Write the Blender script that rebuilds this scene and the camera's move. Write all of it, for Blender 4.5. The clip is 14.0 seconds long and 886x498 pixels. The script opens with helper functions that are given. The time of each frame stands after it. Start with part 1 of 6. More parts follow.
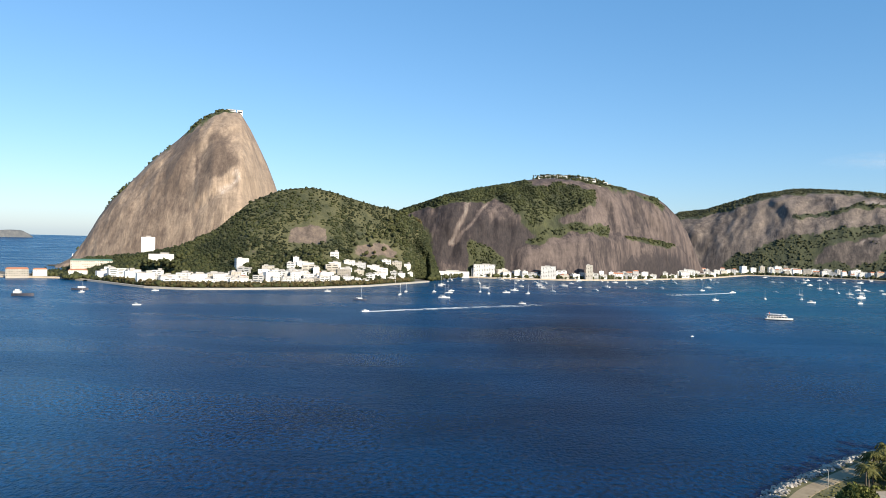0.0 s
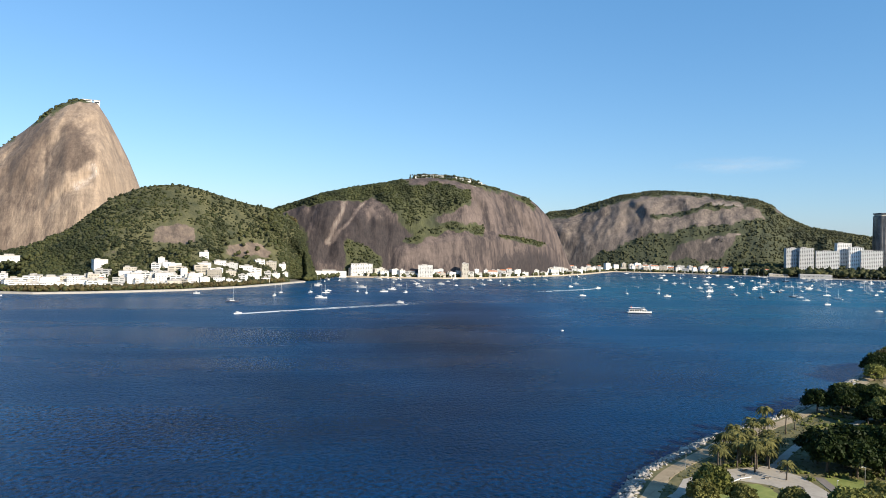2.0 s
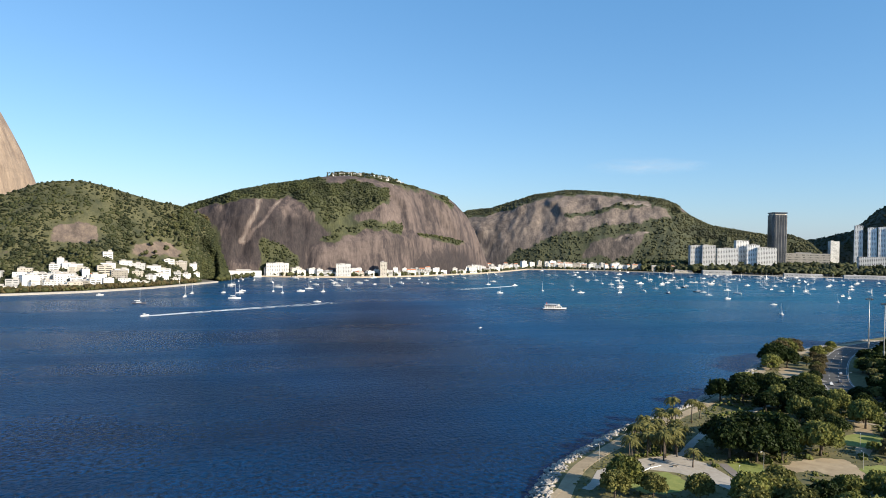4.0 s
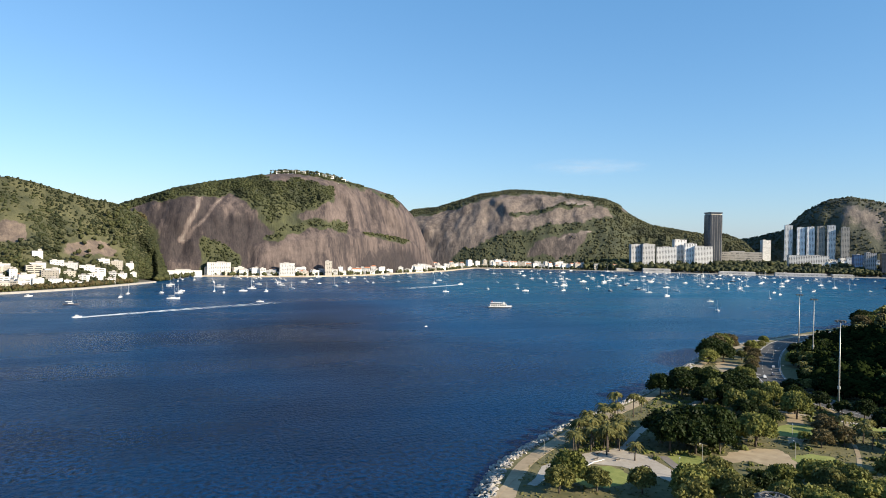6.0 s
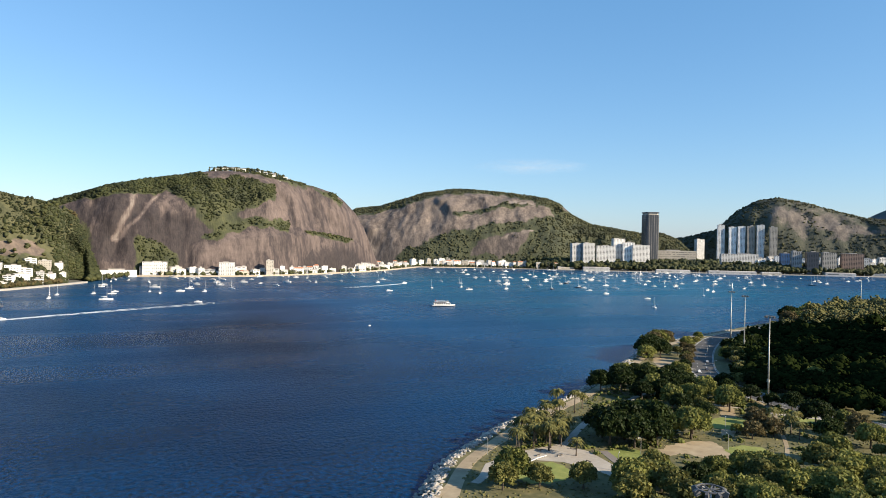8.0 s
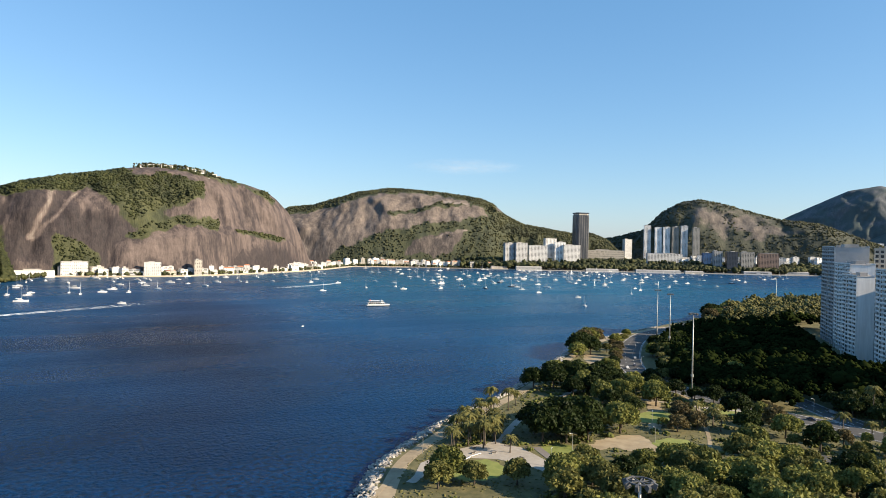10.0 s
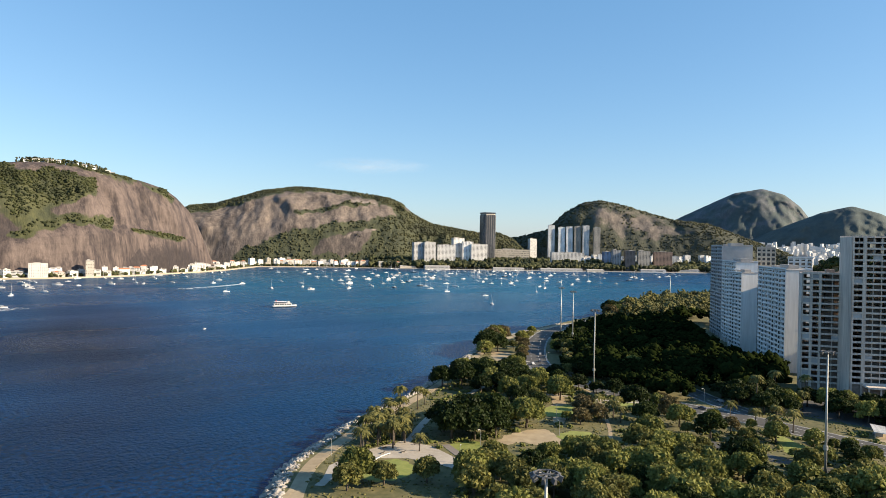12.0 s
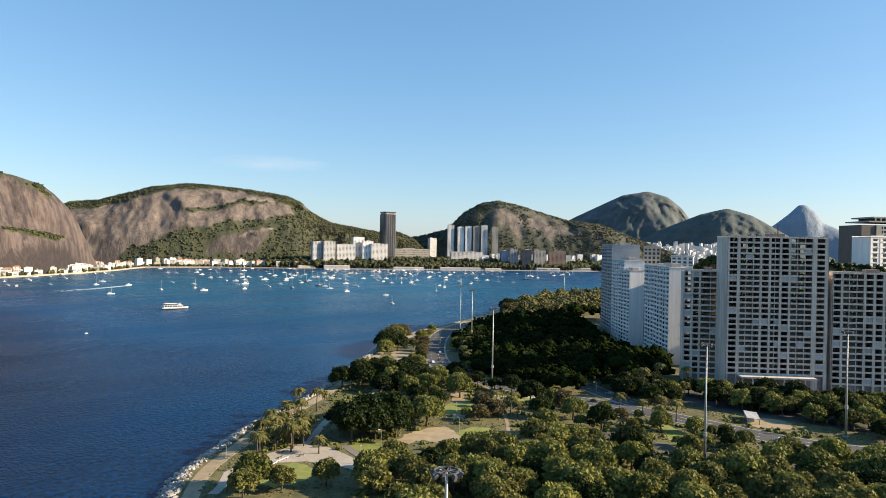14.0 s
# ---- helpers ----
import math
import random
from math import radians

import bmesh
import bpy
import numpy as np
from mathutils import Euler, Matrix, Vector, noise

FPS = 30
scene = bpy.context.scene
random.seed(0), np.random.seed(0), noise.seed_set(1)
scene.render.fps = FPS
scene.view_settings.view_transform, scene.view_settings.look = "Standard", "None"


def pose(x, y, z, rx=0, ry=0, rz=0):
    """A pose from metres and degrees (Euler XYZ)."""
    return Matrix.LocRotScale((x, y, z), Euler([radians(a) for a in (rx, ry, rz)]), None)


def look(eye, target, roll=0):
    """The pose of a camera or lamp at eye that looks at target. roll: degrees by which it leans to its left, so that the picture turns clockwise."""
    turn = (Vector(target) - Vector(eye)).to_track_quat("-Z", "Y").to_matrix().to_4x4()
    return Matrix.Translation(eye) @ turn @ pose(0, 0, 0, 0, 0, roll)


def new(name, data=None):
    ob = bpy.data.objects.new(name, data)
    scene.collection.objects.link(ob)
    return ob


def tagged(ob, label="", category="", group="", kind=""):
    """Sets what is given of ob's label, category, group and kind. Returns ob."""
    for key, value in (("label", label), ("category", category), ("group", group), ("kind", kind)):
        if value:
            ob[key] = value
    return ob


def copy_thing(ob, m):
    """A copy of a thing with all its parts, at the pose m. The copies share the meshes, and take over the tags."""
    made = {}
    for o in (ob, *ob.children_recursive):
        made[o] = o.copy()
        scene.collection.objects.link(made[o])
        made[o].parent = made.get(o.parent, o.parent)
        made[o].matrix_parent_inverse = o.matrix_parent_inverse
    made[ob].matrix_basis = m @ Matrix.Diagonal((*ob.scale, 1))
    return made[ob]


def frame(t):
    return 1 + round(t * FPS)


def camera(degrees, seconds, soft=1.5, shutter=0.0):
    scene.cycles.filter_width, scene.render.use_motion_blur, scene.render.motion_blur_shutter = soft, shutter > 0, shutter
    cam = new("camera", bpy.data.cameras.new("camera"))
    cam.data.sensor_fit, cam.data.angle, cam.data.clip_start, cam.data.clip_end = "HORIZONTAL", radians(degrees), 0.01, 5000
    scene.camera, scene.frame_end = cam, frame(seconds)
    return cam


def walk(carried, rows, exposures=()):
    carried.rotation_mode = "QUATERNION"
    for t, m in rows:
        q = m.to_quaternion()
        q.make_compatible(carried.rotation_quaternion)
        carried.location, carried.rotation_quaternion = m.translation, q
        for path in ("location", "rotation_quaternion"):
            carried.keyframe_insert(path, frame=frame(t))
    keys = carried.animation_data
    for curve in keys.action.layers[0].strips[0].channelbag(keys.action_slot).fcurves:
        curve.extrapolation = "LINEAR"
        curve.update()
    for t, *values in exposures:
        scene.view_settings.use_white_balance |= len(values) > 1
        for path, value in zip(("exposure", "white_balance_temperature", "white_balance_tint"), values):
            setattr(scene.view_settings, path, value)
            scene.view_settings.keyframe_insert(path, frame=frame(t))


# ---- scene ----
# The camera: a drone 81 m above the bay, drifting forward and turning slowly to its right.
cam = camera(65.4, 14.0, soft=0.7)
ROWS = [
    (0, (-5.508, 0.16, 82.639), (-5.503, 2.16, 82.617), 1.5),
    (0.5, (-5.729, 0.822, 82.636), (-5.625, 2.82, 82.616), 1.5),
    (1, (-5.865, 1.448, 82.613), (-5.666, 3.438, 82.594), 1.4),
    (1.5, (-5.856, 2.035, 82.558), (-5.582, 4.016, 82.54), 1.4),
    (2, (-5.731, 2.668, 82.474), (-5.373, 4.636, 82.458), 1.3),
    (2.5, (-5.475, 3.334, 82.37), (-5.05, 5.288, 82.355), 1.3),
    (3, (-5.149, 3.989, 82.264), (-4.658, 5.927, 82.249), 1.3),
    (3.5, (-4.829, 4.606, 82.15), (-4.287, 6.531, 82.135), 1.2),
    (6, (-3.49, 7.374, 81.085), (-2.756, 9.235, 81.071), 1.1),
    (6.5, (-3.272, 7.722, 81.011), (-2.506, 9.569, 80.997), 1.1),
    (7, (-3.144, 7.96, 80.993), (-2.34, 9.791, 80.979), 1.1),
    (7.5, (-3.092, 8.115, 80.988), (-2.253, 9.93, 80.973), 1.1),
    (8, (-3.129, 8.244, 80.993), (-2.246, 10.039, 80.979), 1.1),
    (10.5, (-3.447, 8.645, 80.952), (-2.347, 10.315, 80.941), 1.2),
    (11, (-3.435, 8.744, 80.937), (-2.279, 10.376, 80.927), 1.2),
    (11.5, (-3.385, 8.879, 80.912), (-2.178, 10.473, 80.903), 1.2),
    (12, (-3.305, 8.994, 80.865), (-2.04, 10.544, 80.857), 1.1),
    (12.5, (-3.212, 9.066, 80.805), (-1.897, 10.574, 80.798), 1.1),
    (13, (-3.131, 9.107, 80.753), (-1.76, 10.563, 80.747), 1.1),
    (13.5, (-3.105, 9.202, 80.732), (-1.684, 10.609, 80.727), 1.1),
    (14, (-3.096, 9.334, 80.731), (-1.622, 10.685, 80.727), 1.1),
]
walk(cam, [(t, look(eye, target, lean)) for t, eye, target, lean in ROWS], exposures=[(0.0, 0.82, 6600, 9), (8.0, 0.97, 7050, 11), (14.0, 1.06, 7650, 12)])

# ---- light: an afternoon sun from the right, a clear sky ----
SUN_AZ, SUN_EL = 142.0, 24.0
world = bpy.data.worlds.new("sky")
scene.world = world
world.use_nodes = True
wn, wl = world.node_tree.nodes, world.node_tree.links
sky = wn.new("ShaderNodeTexSky")
sky.sky_type = "NISHITA"
sky.sun_disc = False
sky.sun_elevation, sky.sun_rotation = radians(SUN_EL), radians(SUN_AZ)
sky.air_density, sky.dust_density, sky.ozone_density = 1.0, 0.5, 6.0
wn["Background"].inputs[1].default_value = 0.085
clear, haze = wn.new("ShaderNodeMix"), wn.new("ShaderNodeMix")
for node, how, tint in ((clear, "MULTIPLY", (1.04, 0.90, 0.78, 1)), (haze, "ADD", (0.04, 0.8, 2.0, 1))):
    node.data_type, node.blend_type = "RGBA", how
    node.inputs[0].default_value, node.inputs[7].default_value = 1.0, tint
wl.new(sky.outputs[0], clear.inputs[6])
wl.new(clear.outputs[2], haze.inputs[6])
wl.new(haze.outputs[2], wn["Background"].inputs[0])
sun = new("sun", bpy.data.lights.new("sun", "SUN"))
sun.data.energy, sun.data.angle, sun.data.color = 5.0, radians(0.5), (1.0, 0.89, 0.72)
sun.matrix_world = look((math.sin(radians(SUN_AZ)) * math.cos(radians(SUN_EL)), math.cos(radians(SUN_AZ)) * math.cos(radians(SUN_EL)), math.sin(radians(SUN_EL))), (0, 0, 0))

# ---- materials ----


def material(name, base, rough=0.8, metal=0.0):
    m = bpy.data.materials.new(name)
    m.use_nodes = True
    p = m.node_tree.nodes["Principled BSDF"]
    p.inputs["Base Color"].default_value = (*base, 1)
    p.inputs["Roughness"].default_value, p.inputs["Metallic"].default_value = rough, metal
    return m, m.node_tree.nodes, m.node_tree.links, p


def place(n, l, scale=(1, 1, 1)):
    tex, mp = n.new("ShaderNodeTexCoord"), n.new("ShaderNodeMapping")
    mp.inputs["Scale"].default_value = scale
    l.new(tex.outputs["Object"], mp.inputs[0])
    return mp.outputs[0]


def noisy(n, l, at, scale, detail=4.0, rough=0.6):
    t = n.new("ShaderNodeTexNoise")
    t.inputs["Scale"].default_value, t.inputs["Detail"].default_value, t.inputs["Roughness"].default_value = scale, detail, rough
    l.new(at, t.inputs["Vector"])
    return t.outputs[0]


def ramp(n, l, value, stops):
    r = n.new("ShaderNodeValToRGB")
    while len(r.color_ramp.elements) < len(stops):
        r.color_ramp.elements.new(0.5)
    for e, (at, c) in zip(r.color_ramp.elements, stops):
        e.position, e.color = at, (*c, 1) if len(c) == 3 else c
    l.new(value, r.inputs[0])
    return r.outputs[0]


def blend(n, l, fac, a, b, how="MIX"):
    m = n.new("ShaderNodeMix")
    m.data_type, m.blend_type = "RGBA", how
    for value, socket in ((fac, m.inputs[0]), (a, m.inputs[6]), (b, m.inputs[7])):
        if isinstance(value, (int, float)):
            socket.default_value = value
        elif isinstance(value, tuple):
            socket.default_value = (*value, 1)
        else:
            l.new(value, socket)
    return m.outputs[2]


def bump(n, l, p, height, strength, distance):
    b = n.new("ShaderNodeBump")
    b.inputs["Strength"].default_value, b.inputs["Distance"].default_value = strength, distance
    l.new(height, b.inputs["Height"])
    l.new(b.outputs[0], p.inputs["Normal"])


def surface(name, dark, light, scale, rough=0.8, big=0.1, relief=0.3, deep=0.1, metal=0.0, each=0.0, run=1.0):
    """A plain surface with grain, broad stains and relief; each: how far pieces differ from one another; run: below 1, stains that run down."""
    m, n, l, p = material(name, dark, rough, metal)
    at = place(n, l, (1, 1, run))
    fine, broad = noisy(n, l, at, scale, 5), noisy(n, l, at, scale * big, 4)
    c = blend(n, l, ramp(n, l, blend(n, l, 0.5, fine, broad), [(0.35, (0, 0, 0)), (0.65, (1, 1, 1))]), dark, light)
    if each:
        info, hsv = n.new("ShaderNodeObjectInfo"), n.new("ShaderNodeHueSaturation")
        rg = n.new("ShaderNodeMapRange")
        rg.inputs[3].default_value, rg.inputs[4].default_value = 1 - each, 1 + each
        l.new(info.outputs["Random"], rg.inputs[0])
        l.new(rg.outputs[0], hsv.inputs["Value"])
        l.new(c, hsv.inputs["Color"])
        c = hsv.outputs[0]
    l.new(c, p.inputs["Base Color"])
    if relief:
        bump(n, l, p, fine, relief, deep)
    return m


def granite(name, dark, mid, light, green_dark, green_light):
    """Bare rock with stains that run down it, washed pale or dark by the mesh's tone value, under scrub by its green value."""
    m, n, l, p = material(name, mid, 0.85)
    long_run = noisy(n, l, place(n, l, (0.06, 0.06, 0.0022)), 1.0, 3, 0.6)
    thin_run = noisy(n, l, place(n, l, (0.26, 0.26, 0.005)), 1.0, 4, 0.65)
    streak = blend(n, l, 0.34, long_run, thin_run)
    wide = noisy(n, l, place(n, l, (0.011, 0.011, 0.006)), 1.0, 5, 0.62)
    grain = noisy(n, l, place(n, l, (0.15, 0.15, 0.08)), 1.0, 6, 0.7)
    tone = n.new("ShaderNodeAttribute")
    tone.attribute_name = "tone"
    washed = n.new("ShaderNodeMath")
    washed.operation = "MULTIPLY_ADD"
    l.new(tone.outputs["Fac"], washed.inputs[0])
    washed.inputs[1].default_value = 0.16
    l.new(streak, washed.inputs[2])
    c = ramp(n, l, washed.outputs[0], [(0.33, dark), (0.46, mid), (0.58, light), (0.72, tuple(min(1.0, k * 1.5) for k in light))])
    broad = n.new("ShaderNodeMath")
    broad.operation = "MULTIPLY_ADD"
    l.new(tone.outputs["Fac"], broad.inputs[0])
    broad.inputs[1].default_value = 0.21
    l.new(wide, broad.inputs[2])
    c = blend(n, l, ramp(n, l, broad.outputs[0], [(0.50, (0.0, 0.0, 0.0)), (0.72, (0.65, 0.65, 0.65))]), c, light)
    c = blend(n, l, ramp(n, l, broad.outputs[0], [(0.30, (0.85, 0.85, 0.85)), (0.48, (0.0, 0.0, 0.0))]), c, dark)
    c = blend(n, l, 0.25, c, ramp(n, l, grain, [(0.35, dark), (0.65, light)]))
    crack = noisy(n, l, place(n, l, (0.006, 0.006, 0.026)), 1.0, 5, 0.65)
    c = blend(n, l, ramp(n, l, crack, [(0.47, (0, 0, 0)), (0.498, (0.16, 0.16, 0.16)), (0.505, (0.14, 0.14, 0.14)), (0.53, (0, 0, 0))]), c, dark)
    vein = blend(n, l, 1.0, ramp(n, l, tone.outputs["Fac"], [(0.72, (0, 0, 0)), (1.0, (0.7, 0.7, 0.7))]), ramp(n, l, thin_run, [(0.40, (0.15, 0.15, 0.15)), (0.6, (1, 1, 1))]), "MULTIPLY")
    c = blend(n, l, vein, c, (light[0] * 1.75, light[0] * 1.5, light[0] * 1.32))
    att = n.new("ShaderNodeAttribute")
    att.attribute_name = "green"
    edge = n.new("ShaderNodeMath")
    edge.operation = "MULTIPLY_ADD"
    l.new(grain, edge.inputs[0])
    edge.inputs[1].default_value = 0.8
    l.new(att.outputs["Fac"], edge.inputs[2])
    cover = ramp(n, l, edge.outputs[0], [(0.60, (0, 0, 0)), (0.78, (1, 1, 1))])
    patchy = blend(n, l, 0.5, noisy(n, l, place(n, l), 0.06, 6, 0.7), noisy(n, l, place(n, l), 0.016, 3, 0.5))
    leaf = ramp(n, l, patchy, [(0.40, green_dark), (0.58, green_light)])
    l.new(blend(n, l, cover, c, leaf), p.inputs["Base Color"])
    bump(n, l, p, blend(n, l, 0.3, streak, grain), 0.8, 5.0)
    return m


def foliage(name, dark, light, translucent=0.25, gloss=0.12, patch=0.0):
    m, n, l, p = material(name, dark, 0.6)
    geo, info = n.new("ShaderNodeNewGeometry"), n.new("ShaderNodeObjectInfo")
    both = n.new("ShaderNodeMath")
    both.operation = "MULTIPLY_ADD"
    l.new(geo.outputs["Random Per Island"], both.inputs[0])
    both.inputs[1].default_value = 0.55
    half = n.new("ShaderNodeMath")
    half.operation = "MULTIPLY"
    half.inputs[1].default_value = 0.45
    l.new(info.outputs["Random"], half.inputs[0])
    l.new(half.outputs[0], both.inputs[2])
    c = ramp(n, l, both.outputs[0], [(0.0, dark), (0.7, light), (1.0, (light[0] * 1.2, light[1] * 1.12, light[2]))])
    if patch:
        c = blend(n, l, 1.0, c, ramp(n, l, noisy(n, l, place(n, l), patch, 4, 0.6), [(0.38, (0.6, 0.63, 0.66)), (0.62, (1.35, 1.28, 1.15))]), "MULTIPLY")
    l.new(c, p.inputs["Base Color"])
    p.inputs["Specular IOR Level"].default_value = gloss
    if translucent:
        t, mix = n.new("ShaderNodeBsdfTranslucent"), n.new("ShaderNodeMixShader")
        l.new(c, t.inputs[0])
        mix.inputs[0].default_value = translucent
        l.new(p.outputs[0], mix.inputs[1])
        l.new(t.outputs[0], mix.inputs[2])
        l.new(mix.outputs[0], n["Material Output"].inputs[0])
    return m


def sea_water():
    m, n, l, p = material("sea_water", (0.006, 0.03, 0.085), 0.1)
    p.inputs["IOR"].default_value, p.inputs["Specular IOR Level"].default_value = 1.33, 0.10
    lanes = noisy(n, l, place(n, l, (0.0022, 0.009, 1)), 1.0, 4, 0.55)
    patch = noisy(n, l, place(n, l, (0.0035, 0.0035, 1)), 1.0, 3)
    # brighter blue over the bay paints in the sky's reflection at grazing view
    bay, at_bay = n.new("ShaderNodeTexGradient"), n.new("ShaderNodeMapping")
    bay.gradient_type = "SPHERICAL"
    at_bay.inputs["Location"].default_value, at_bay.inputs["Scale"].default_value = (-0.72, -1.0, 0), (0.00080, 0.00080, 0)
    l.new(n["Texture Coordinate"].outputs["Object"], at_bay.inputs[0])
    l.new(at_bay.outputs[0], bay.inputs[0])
    # long dark ellipse paints the brown hill's reflection into the water colour
    hill_reflection, at_hill_reflection = n.new("ShaderNodeTexGradient"), n.new("ShaderNodeMapping")
    hill_reflection.gradient_type = "SPHERICAL"
    at_hill_reflection.vector_type = "TEXTURE"
    at_hill_reflection.inputs["Location"].default_value, at_hill_reflection.inputs["Rotation"].default_value, at_hill_reflection.inputs["Scale"].default_value = (150, 760, 0), (0, 0, radians(-11)), (290, 1000, 1)
    l.new(n["Texture Coordinate"].outputs["Object"], at_hill_reflection.inputs[0])
    l.new(at_hill_reflection.outputs[0], hill_reflection.inputs[0])
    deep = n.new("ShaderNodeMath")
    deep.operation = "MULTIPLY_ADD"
    l.new(hill_reflection.outputs[1], deep.inputs[0])
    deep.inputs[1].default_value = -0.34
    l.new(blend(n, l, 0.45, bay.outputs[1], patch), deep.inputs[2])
    patch_and_reflection = deep.outputs[0]
    tone = ramp(n, l, patch_and_reflection, [(0.0, (0.0, 0.006, 0.024)), (0.10, (0.0, 0.025, 0.078)), (0.24, (0.0, 0.050, 0.132)), (0.40, (0.0, 0.044, 0.114)), (0.64, (0.0, 0.076, 0.146))])
    l.new(ramp(n, l, lanes, [(0.38, (0.22, 0.22, 0.22)), (0.62, (0.34, 0.34, 0.34))]), p.inputs["Roughness"])
    ripple = noisy(n, l, place(n, l, (0.5, 0.36, 1)), 1.0, 4, 0.6)
    swell = noisy(n, l, place(n, l, (0.05, 0.09, 1)), 1.0, 2)
    # light and dark faces of the ripples are multiplied into the base colour
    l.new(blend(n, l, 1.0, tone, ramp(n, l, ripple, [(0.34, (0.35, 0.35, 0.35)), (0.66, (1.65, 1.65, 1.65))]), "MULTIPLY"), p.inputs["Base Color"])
    bump(n, l, p, blend(n, l, 0.3, ripple, swell), 1.0, 1.7)
    return m


ROCK_A = granite("granite_warm", (0.075, 0.053, 0.042), (0.172, 0.128, 0.099), (0.285, 0.218, 0.162), (0.03, 0.04, 0.014), (0.07, 0.075, 0.026))
ROCK_B = granite("granite_brown", (0.0125, 0.0095, 0.0122), (0.030, 0.0220, 0.0240), (0.112, 0.085, 0.076), (0.018, 0.024, 0.010), (0.056, 0.060, 0.023))
ROCK_C = granite("granite_grey", (0.025, 0.0205, 0.0205), (0.066, 0.0525, 0.048), (0.158, 0.128, 0.110), (0.022, 0.029, 0.015), (0.050, 0.056, 0.026))
ROCK_G = granite("granite_under_grass", (0.045, 0.034, 0.029), (0.105, 0.080, 0.066), (0.17, 0.13, 0.10), (0.029, 0.034, 0.014), (0.082, 0.080, 0.036))
# lighter, greyer rock: haze over the wooded hill mixed into its colour
ROCK_H = granite("granite_haze_greyed", (0.040, 0.036, 0.035), (0.082, 0.069, 0.061), (0.140, 0.118, 0.102), (0.028, 0.034, 0.024), (0.056, 0.060, 0.040))
# the two far rocks carry the distance haze in their blue-grey colours
FAR_ROCK = granite("granite_haze_tinted", (0.055, 0.066, 0.080), (0.078, 0.086, 0.096), (0.118, 0.122, 0.125), (0.042, 0.060, 0.062), (0.060, 0.080, 0.076))
FAR_PEAK = granite("granite_blue_haze_tinted", (0.17, 0.225, 0.29), (0.19, 0.245, 0.305), (0.235, 0.28, 0.33), (0.16, 0.21, 0.27), (0.185, 0.235, 0.29))
FOREST = foliage("forest_crowns", (0.014, 0.021, 0.010), (0.042, 0.048, 0.022), 0, 0.12, 0.02)
LEAF = foliage("park_leaves", (0.045, 0.055, 0.016), (0.205, 0.210, 0.058))
LEAF_OLIVE = foliage("olive_leaves", (0.036, 0.041, 0.014), (0.166, 0.162, 0.050))
LEAF_TIP = foliage("point_leaves", (0.026, 0.031, 0.012), (0.088, 0.088, 0.034), 0, 0.1, 0.05)
LEAF_DARK = foliage("dark_leaves", (0.008, 0.015, 0.004), (0.026, 0.040, 0.010))
LEAF_DRY = foliage("dry_leaves", (0.05, 0.042, 0.022), (0.12, 0.098, 0.045))
PALM = foliage("palm_leaves", (0.050, 0.055, 0.018), (0.160, 0.150, 0.052))
# forest greens paled to paint haze on the farther hills
FOREST_FAR = foliage("haze_greyed_forest_crowns", (0.032, 0.038, 0.021), (0.052, 0.056, 0.03), 0, 0.12, 0.015)
# leaf colour darkened to paint the shadow the flats throw on the wood
LEAF_SHADE = foliage("shade_darkened_leaves", (0.005, 0.009, 0.003), (0.016, 0.023, 0.007), 0, 0.0)
LEAF_LOW = foliage("shrub_leaves", (0.025, 0.035, 0.010), (0.095, 0.105, 0.028), 0)
TURF = foliage("grass_tufts", (0.05, 0.055, 0.018), (0.15, 0.135, 0.05), 0)
# near-black colour that paints the shade down in the underpass slot
SLOT_SHADE = surface("slot_shade_black", (0.005, 0.005, 0.006), (0.02, 0.018, 0.016), 0.3, 0.95, 0.2, 0)
STEEL = surface("dark_steel", (0.06, 0.06, 0.065), (0.11, 0.11, 0.11), 1.0, 0.5, 0.3, 0)
BARK = surface("bark", (0.05, 0.04, 0.03), (0.14, 0.11, 0.085), 3.0, 0.9)
WATER = sea_water()
SAND = surface("sand", (0.33, 0.27, 0.20), (0.45, 0.38, 0.29), 0.6, 0.9)
DIRT = surface("trodden_earth", (0.22, 0.165, 0.10), (0.38, 0.305, 0.20), 0.25, 0.95)
GRASS = surface("park_grass", (0.045, 0.052, 0.016), (0.165, 0.14, 0.06), 0.3, 0.95, 0.15, 0.6, 0.3)
LAWN = surface("lawn", (0.125, 0.16, 0.03), (0.25, 0.26, 0.07), 0.5, 0.95, 0.1, 0.5, 0.2)
PAVING = surface("pale_paving", (0.29, 0.255, 0.21), (0.41, 0.365, 0.305), 0.7, 0.85)
ASPHALT = surface("asphalt", (0.045, 0.044, 0.044), (0.075, 0.073, 0.07), 0.8, 0.9)
TARMAC = surface("worn_tarmac", (0.13, 0.112, 0.10), (0.20, 0.175, 0.155), 0.8, 0.9)
MARKING = surface("road_paint", (0.6, 0.6, 0.58), (0.75, 0.75, 0.72), 2.0, 0.7)
TOWN = surface("town_ground", (0.06, 0.06, 0.045), (0.13, 0.12, 0.10), 0.05, 0.95)
STONE = surface("breakwater_stone", (0.12, 0.11, 0.10), (0.52, 0.48, 0.43), 0.6, 0.9, 0.3, 0.6, 0.3, 0, 0.3)
KERB = surface("concrete_kerb", (0.25, 0.235, 0.21), (0.36, 0.34, 0.31), 1.0, 0.9)
WHITE = surface("white_render", (0.60, 0.60, 0.59), (0.76, 0.755, 0.74), 0.1, 0.8, 0.2, 0.1, 0.02, 0, 0.25)
CREAM = surface("cream_render", (0.32, 0.295, 0.255), (0.45, 0.415, 0.36), 0.2, 0.8, 0.2, 0.1, 0.02, 0, 0.25)
